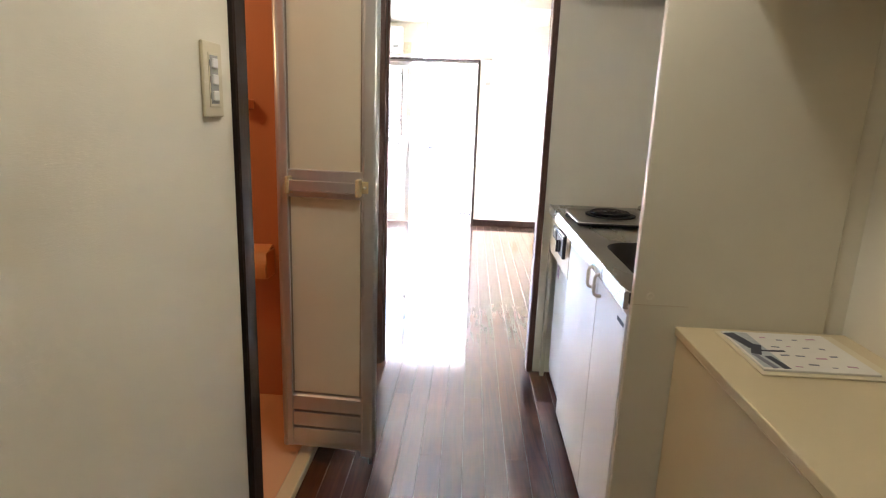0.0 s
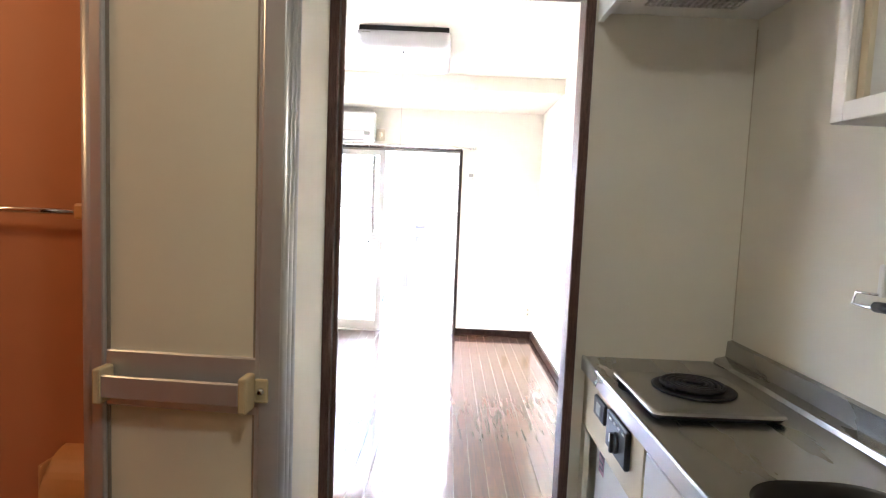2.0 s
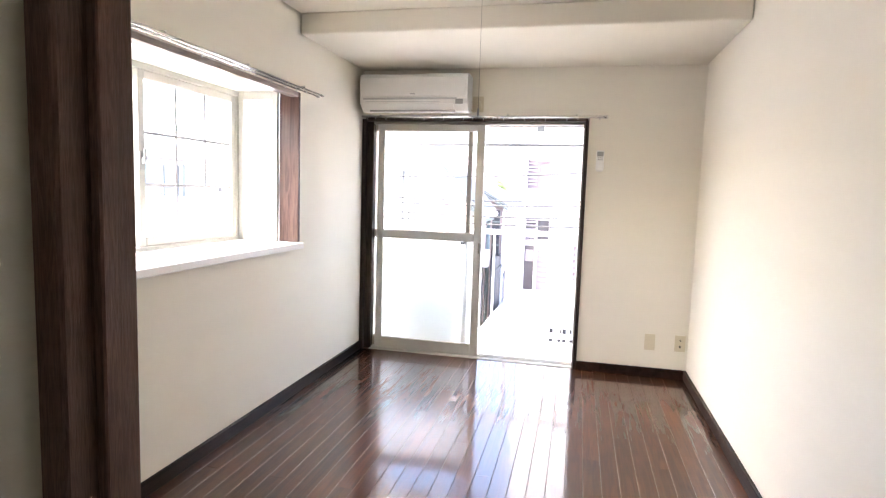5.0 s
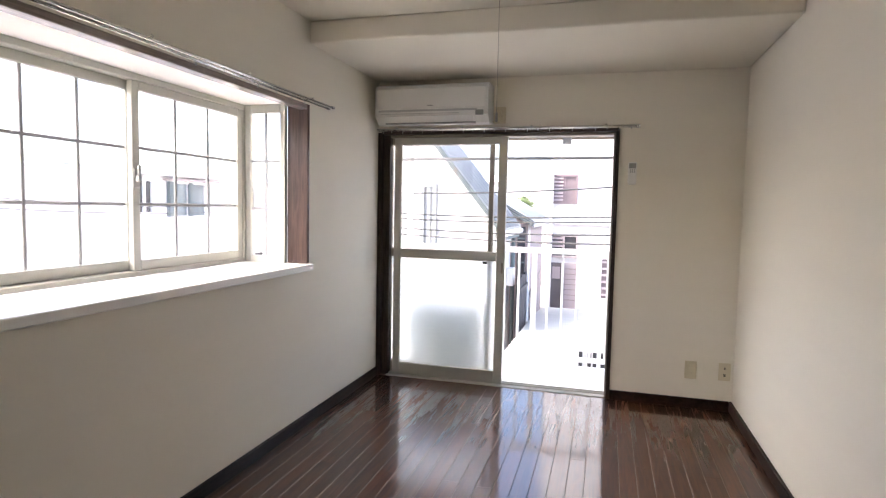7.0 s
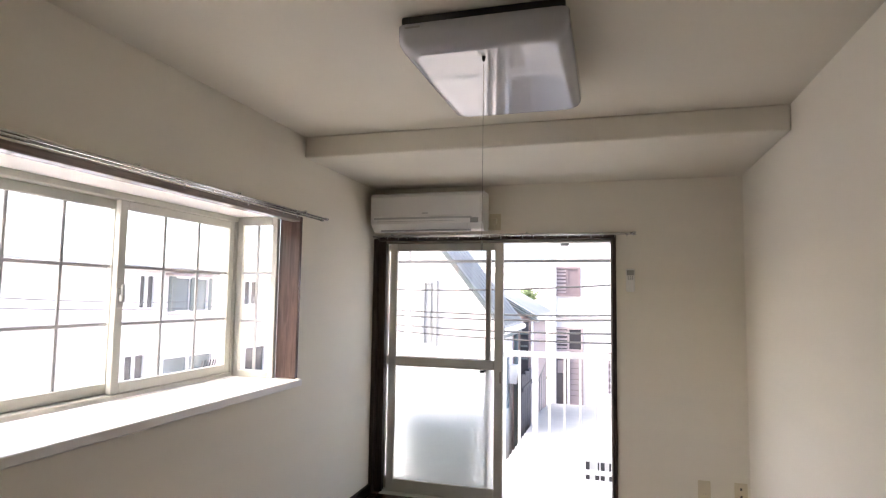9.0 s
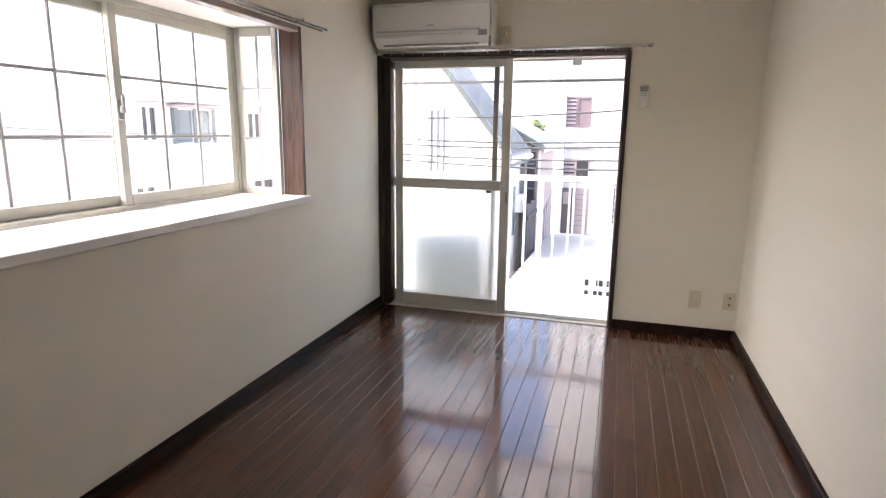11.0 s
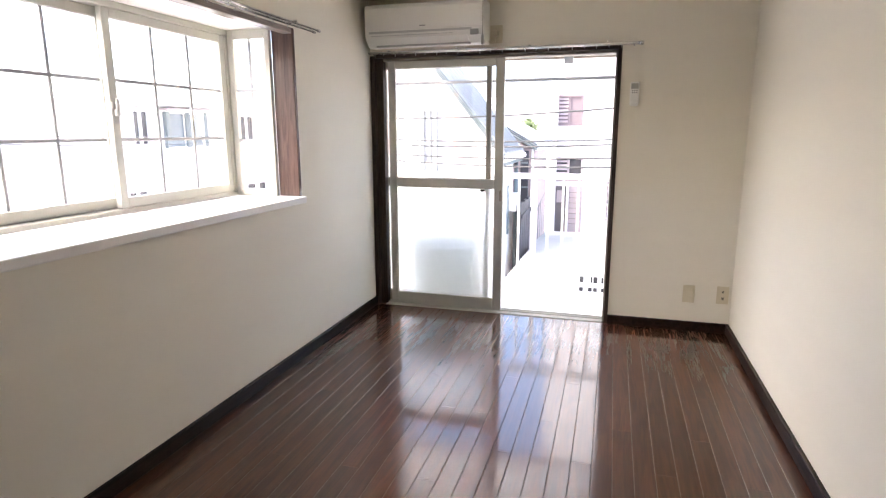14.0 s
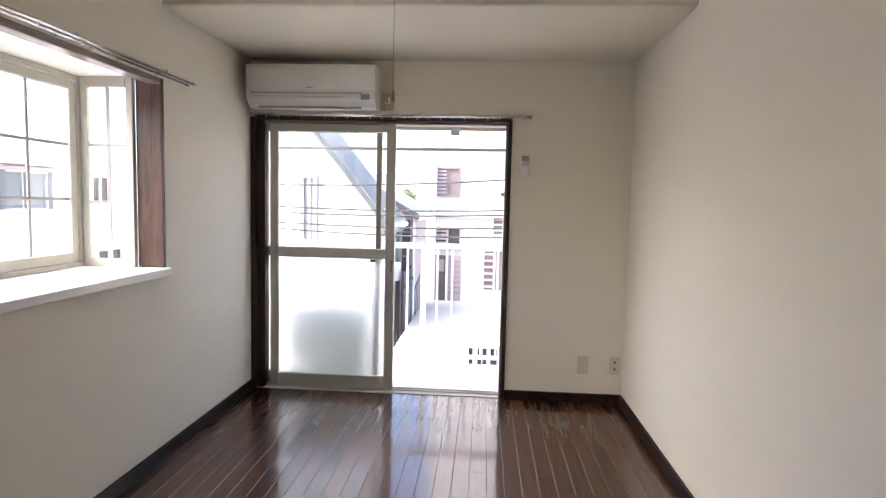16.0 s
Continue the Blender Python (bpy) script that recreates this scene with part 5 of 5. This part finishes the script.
# low building under the balcony with a pale corrugated roof
lt = thing("low_building", "low building with a pale corrugated roof", "outbuilding", (0.5, 12, ZG))
part("wall", local(lt, prism([(7.95, ZG), (16.2, ZG), (16.2, -1.12), (7.95, -0.38)], -0.36, 1.75)), M_STUCCO, lt)
cr = bmesh.new()
rows = []
for i in range(116):
    y = 7.85 + 0.075 * i
    z = -0.285 - 0.09 * (y - 7.85) + (0.014, 0.0, -0.014, 0.0)[i % 4]
    rows.append([cr.verts.new((-0.44 - 0.0493 * (y - 9.0), y, z)), cr.verts.new((1.95, y, z))])
for a, b in zip(rows, rows[1:]):
    cr.faces.new((a[0], b[0], b[1], a[1]))
bmesh.ops.solidify(cr, geom=cr.faces[:], thickness=0.012)
lr = part("roof", local(lt, cr), M_BALC, lt, "pale corrugated roof sheet")
rv = part("roof_ventilator", local(lt, box(0.43, 0.76, 8.2, 8.5, -0.36, -0.06, 0.008)), M_BALC, lr, "white roof ventilator with dark openings")
for x in (0.45, 0.535, 0.585, 0.66):
    for z in (-0.3, -0.19):
        part("dark_opening", local(lt, box(x, x + (0.06 if x > 0.6 else 0.035), 8.192, 8.199, z, z + 0.09)), M_WIND, lr)

fh = thing("far_house", "pale house with a pinkish window behind the roofs, extended over the low sky", "house", (-2.0, 21.5, ZG))
# wall extended up and sideways to stand in for the white low sky
part("wall", local(fh, box(-6.5, -0.75, 20.5, 22.5, ZG, 2.15)), M_STUCCO, fh)
part("roof", local(fh, prism([(20.3, 2.14), (22.7, 2.14), (21.5, 2.4)], -6.7, -0.74)), M_RAIL, fh)
far_window(fh, -2.1, -1.5, 20.5, 0.85, 1.2, M_PINK)

apt = thing("apartment_house", "white apartment house with louvred windows, its unseen upper wall added", "apartment house", (3, 19, ZG))
# unseen upper wall added so the floor mirrors pale wall, not blue sky
part("wall", local(apt, box(-0.72, 8.0, 17.1, 23.0, ZG, 8.2)), M_STUCCO, apt)
part("roof", local(apt, box(-0.85, 8.15, 16.95, 23.1, 8.2, 8.4, 0.02)), M_RAIL, apt)
part("pillar", local(apt, box(-0.72, -0.62, 16.85, 17.1, ZG, 2.2)), M_STUCCO, apt)
part("string_course", local(apt, box(-0.6, 8.0, 16.95, 17.1, 0.95, 1.1)), M_RAIL, apt)
far_window(apt, -0.63, -0.09, 17.1, 1.5, 2.12, M_LOUV, 7, M_LOUV)
far_window(apt, -0.64, -0.03, 17.1, 0.16, 0.64, M_WIND, 5, M_PINK)
far_window(apt, 0.8, 1.3, 17.1, 0.45, 1.1, M_LOUV, 5)
part("vent", local(apt, box(0.96, 1.14, 17.06, 17.1, 1.48, 1.58)), M_WIND, apt)
far_window(apt, 0.6, 1.1, 17.1, -0.85, 0.12, M_LOUV, 6)
far_window(apt, 3.0, 4.2, 17.1, 0.3, 1.4, M_WINB)
# the brown door carries the outdoor glare in its colour
for x0, x1, m in ((-0.63, -0.36, M_DOORGLARE), (-0.3, 0.02, M_PINK)):
    part("entrance_door", local(apt, box(x0, x1, 17.05, 17.1, -2.0, -0.02)), m, apt, "brownish entrance door")
part("door_board", local(apt, box(-0.59, -0.4, 17.03, 17.05, -0.42, -0.12)), M_PINK, apt)
for k in range(7):
    part("door_slat", local(apt, box(-0.29, 0.01, 17.035, 17.05, -0.95 + 0.13 * k, -0.94 + 0.13 * k)), M_LOUV, apt)
part("awning_pole", local(apt, tube([(-0.33, 17.0, 0.1), (-0.33, 17.0, ZG)], 0.03, 8)), M_RAIL, apt)

hc = thing("neighbour_house", "white house with blue-tinted windows across the gap", "house", (-9.5, 13, ZG))
part("wall", local(hc, box(-15.0, -9.0, 9.5, 20.0, ZG, 1.9)), M_STUCCO, hc)
rfc = part("roof", local(hc, box(-15.3, -8.8, 9.2, 20.3, 1.9, 1.97, 0.01)), M_PALER, hc)
part("gutter", local(hc, tube([(-8.77, 9.2, 1.9), (-8.77, 20.3, 1.9)], 0.03, 8)), M_RAIL, rfc)


def side_window(parent, x, y0, y1, z0, z1, glass):
    w = part("window", local(parent, box(x, x + 0.03, y0, y1, z0, z1)), glass, parent)
    fm = bmesh.new()
    t = 0.06
    add_box(fm, x, x + 0.09, y0 - t, y0, z0 - t, z1 + t)
    add_box(fm, x, x + 0.09, y1, y1 + t, z0 - t, z1 + t)
    add_box(fm, x, x + 0.09, y0, y1, z0 - t, z0)
    add_box(fm, x, x + 0.09, y0, y1, z1, z1 + t)
    add_box(fm, x, x + 0.06, (y0 + y1) / 2 - 0.04, (y0 + y1) / 2 + 0.04, z0, z1)
    part("window_frame", local(parent, fm), M_RAIL, w)


for y0, y1, z0, z1, g in ((12.5, 12.9, 1.06, 1.74, M_WIND), (13.5, 14.65, 0.98, 1.72, M_WINB), (16.15, 16.75, 1.1, 1.72, M_WIND), (12.2, 12.72, -0.65, 0.06, M_WIND), (13.27, 14.9, -0.9, -0.1, M_WINB), (16.3, 17.2, -0.8, -0.1, M_WIND)):
    side_window(hc, -9.0, y0, y1, z0, z1, g)
part("ledge", local(hc, box(-9.0, -8.9, 9.5, 20.0, 0.78, 0.86)), M_RAIL, hc)

for y in (13.42, 14.05, 14.68):
    part("shutter", local(hc, box(-9.0, -8.9, y, y + 0.13, 0.96, 1.76, 0.006)), M_VERGE, hc, "blue-grey window shutter")
part("window_hood", local(hc, box(-9.0, -8.75, 13.3, 15.0, 1.78, 1.83, 0.006)), M_PINK, hc)
for k in range(9):
    part("grille_bar", local(hc, prism([(14.3 + 0.1 * k, -0.75), (14.33 + 0.1 * k, -0.75), (14.53 + 0.1 * k, -0.25), (14.5 + 0.1 * k, -0.25)], -8.86, -8.84)), M_DARKW, hc)

# overhead lines in the lane
for k, (z, s) in enumerate(((1.56, 0.16), (1.2, 0.1), (1.14, 0.12), (0.98, 0.1), (0.87, 0.08))):
    pts = [(x, 10.99 - 0.28 * (x + 3.6), z + s * (x - 0.4) * 0.35 + 0.012 * (x - 0.4) ** 2) for x in (-3.65 + 0.15 * k + 0.8 * i for i in range(19))]
    pts[0] = (pts[0][0], 11.004, pts[0][2])
    solid("overhead_cable", tube(pts, 0.011, 6), M_CABLE, "black overhead cable crossing the lane", "cable", group="overhead cables")
for k in range(2):
    z = 1.05 + 0.14 * k
    solid("overhead_cable", tube([(-9.004 + 0.22 * (16 - y), y, z + 0.005 * (y - 13) ** 2) for y in range(16, 1, -1)], 0.006, 6), M_CABLE, "black overhead cable beside the white house", "cable", group="overhead cables")


def tree(x, y, h, r, seed, label, leaf_m):
    rnd = random.Random(seed)
    t = thing("tree", label, "tree", (x, y, ZG))
    tk = bmesh.new()
    add_tube(tk, [(0, 0, 0), (0.05, 0.02, h * 0.4), (0.0, 0.05, h * 0.8)], 0.06 if r > 0.2 else 0.025, 8)
    for k in range(7):
        a = rnd.uniform(0, 6.28)
        z = h * rnd.uniform(0.45, 0.75)
        add_tube(tk, [(0, 0, z), (0.5 * r * math.cos(a), 0.5 * r * math.sin(a), z + 0.3 * r), (r * 0.8 * math.cos(a), r * 0.8 * math.sin(a), z + 0.7 * r)], 0.03 if r > 0.2 else 0.008, 5)
    part("trunk", tk, M_BARK, t)
    vs, fs = [], []
    for k in range(420 if r > 0.2 else 330):
        d = Vector((rnd.gauss(0, 1), rnd.gauss(0, 1), rnd.gauss(0, 1))).normalized()
        p = d * r * rnd.uniform(0.25, 1.2) * (0.75 + 0.35 * noise.noise(d * 2.3)) + Vector((0, 0, h * 0.8))
        p.z = h * 0.8 + (p.z - h * 0.8) * (2.2 if r < 0.2 else 1.0)
        u = Vector((rnd.gauss(0, 1), rnd.gauss(0, 1), rnd.gauss(0, 0.6))).normalized() * (0.07 if r > 0.2 else 0.04)
        w = u.orthogonal().normalized() * (0.03 if r > 0.2 else 0.018)
        i = len(vs)
        vs += [p - u, p + w, p + u, p - w]
        fs.append((i, i + 1, i + 2, i + 3))
    me = bpy.data.meshes.new("crown")
    me.from_pydata([tuple(v) for v in vs], [], fs)
    me.materials.append(leaf_m)
    c = new("crown", me)
    c.parent = t
    return t


tree(-1.66, 19.3, 5.55, 0.3, 3, "leafy green tree behind the houses", M_LEAF)
tree(-0.9, 16.3, 3.1, 0.13, 5, "small dark green shrub beside the low roof", M_LEAFD)

# ---------- floor boards ----------
PITCH, GAP = 0.0805, 0.0017
rnd = random.Random(11)
board_mesh = {}


def board(w, length):
    key = (round(w, 4), round(length, 3))
    if key not in board_mesh:
        bm = bmesh.new()
        b = 0.0012
        pts = [(-w / 2, -0.012), (w / 2, -0.012), (w / 2, -b), (w / 2 - b, 0), (-w / 2 + b, 0), (-w / 2, -b)]
        A = [bm.verts.new((u, 0, v)) for u, v in pts]
        B = [bm.verts.new((u, length, v)) for u, v in pts]
        for k in range(6):
            bm.faces.new((A[k], A[(k + 1) % 6], B[(k + 1) % 6], B[k]))
        bm.faces.new(A[::-1])
        bm.faces.new(B)
        bmesh.ops.recalc_face_normals(bm, faces=bm.faces)
        board_mesh[key] = as_mesh("board", bm, M_FLOOR)
    return board_mesh[key]


def lay(x, w, y0, y1, first):
    y = y0
    cut = first
    while y < y1 - 0.02:
        e = min(y + cut, y1)
        if y1 - e < 0.1:
            e = y1
        o = new("board", board(w - GAP, e - y - 0.0008))
        o.parent = floor
        o.location = (x + w / 2, y, 0.0)
        y, cut = e, 1.82


x, k = XR, 0
while x > XL + 0.005:
    w = min(PITCH, x - XL)
    x -= w
    hall = x >= HXL - 0.09 and x + w <= HXR + 0.1
    lay(x, w, YH if hall else YP0, YB, (0.91 if hall else 0.95, 1.82, 0.6, 1.35)[k % 4])
    k += 1
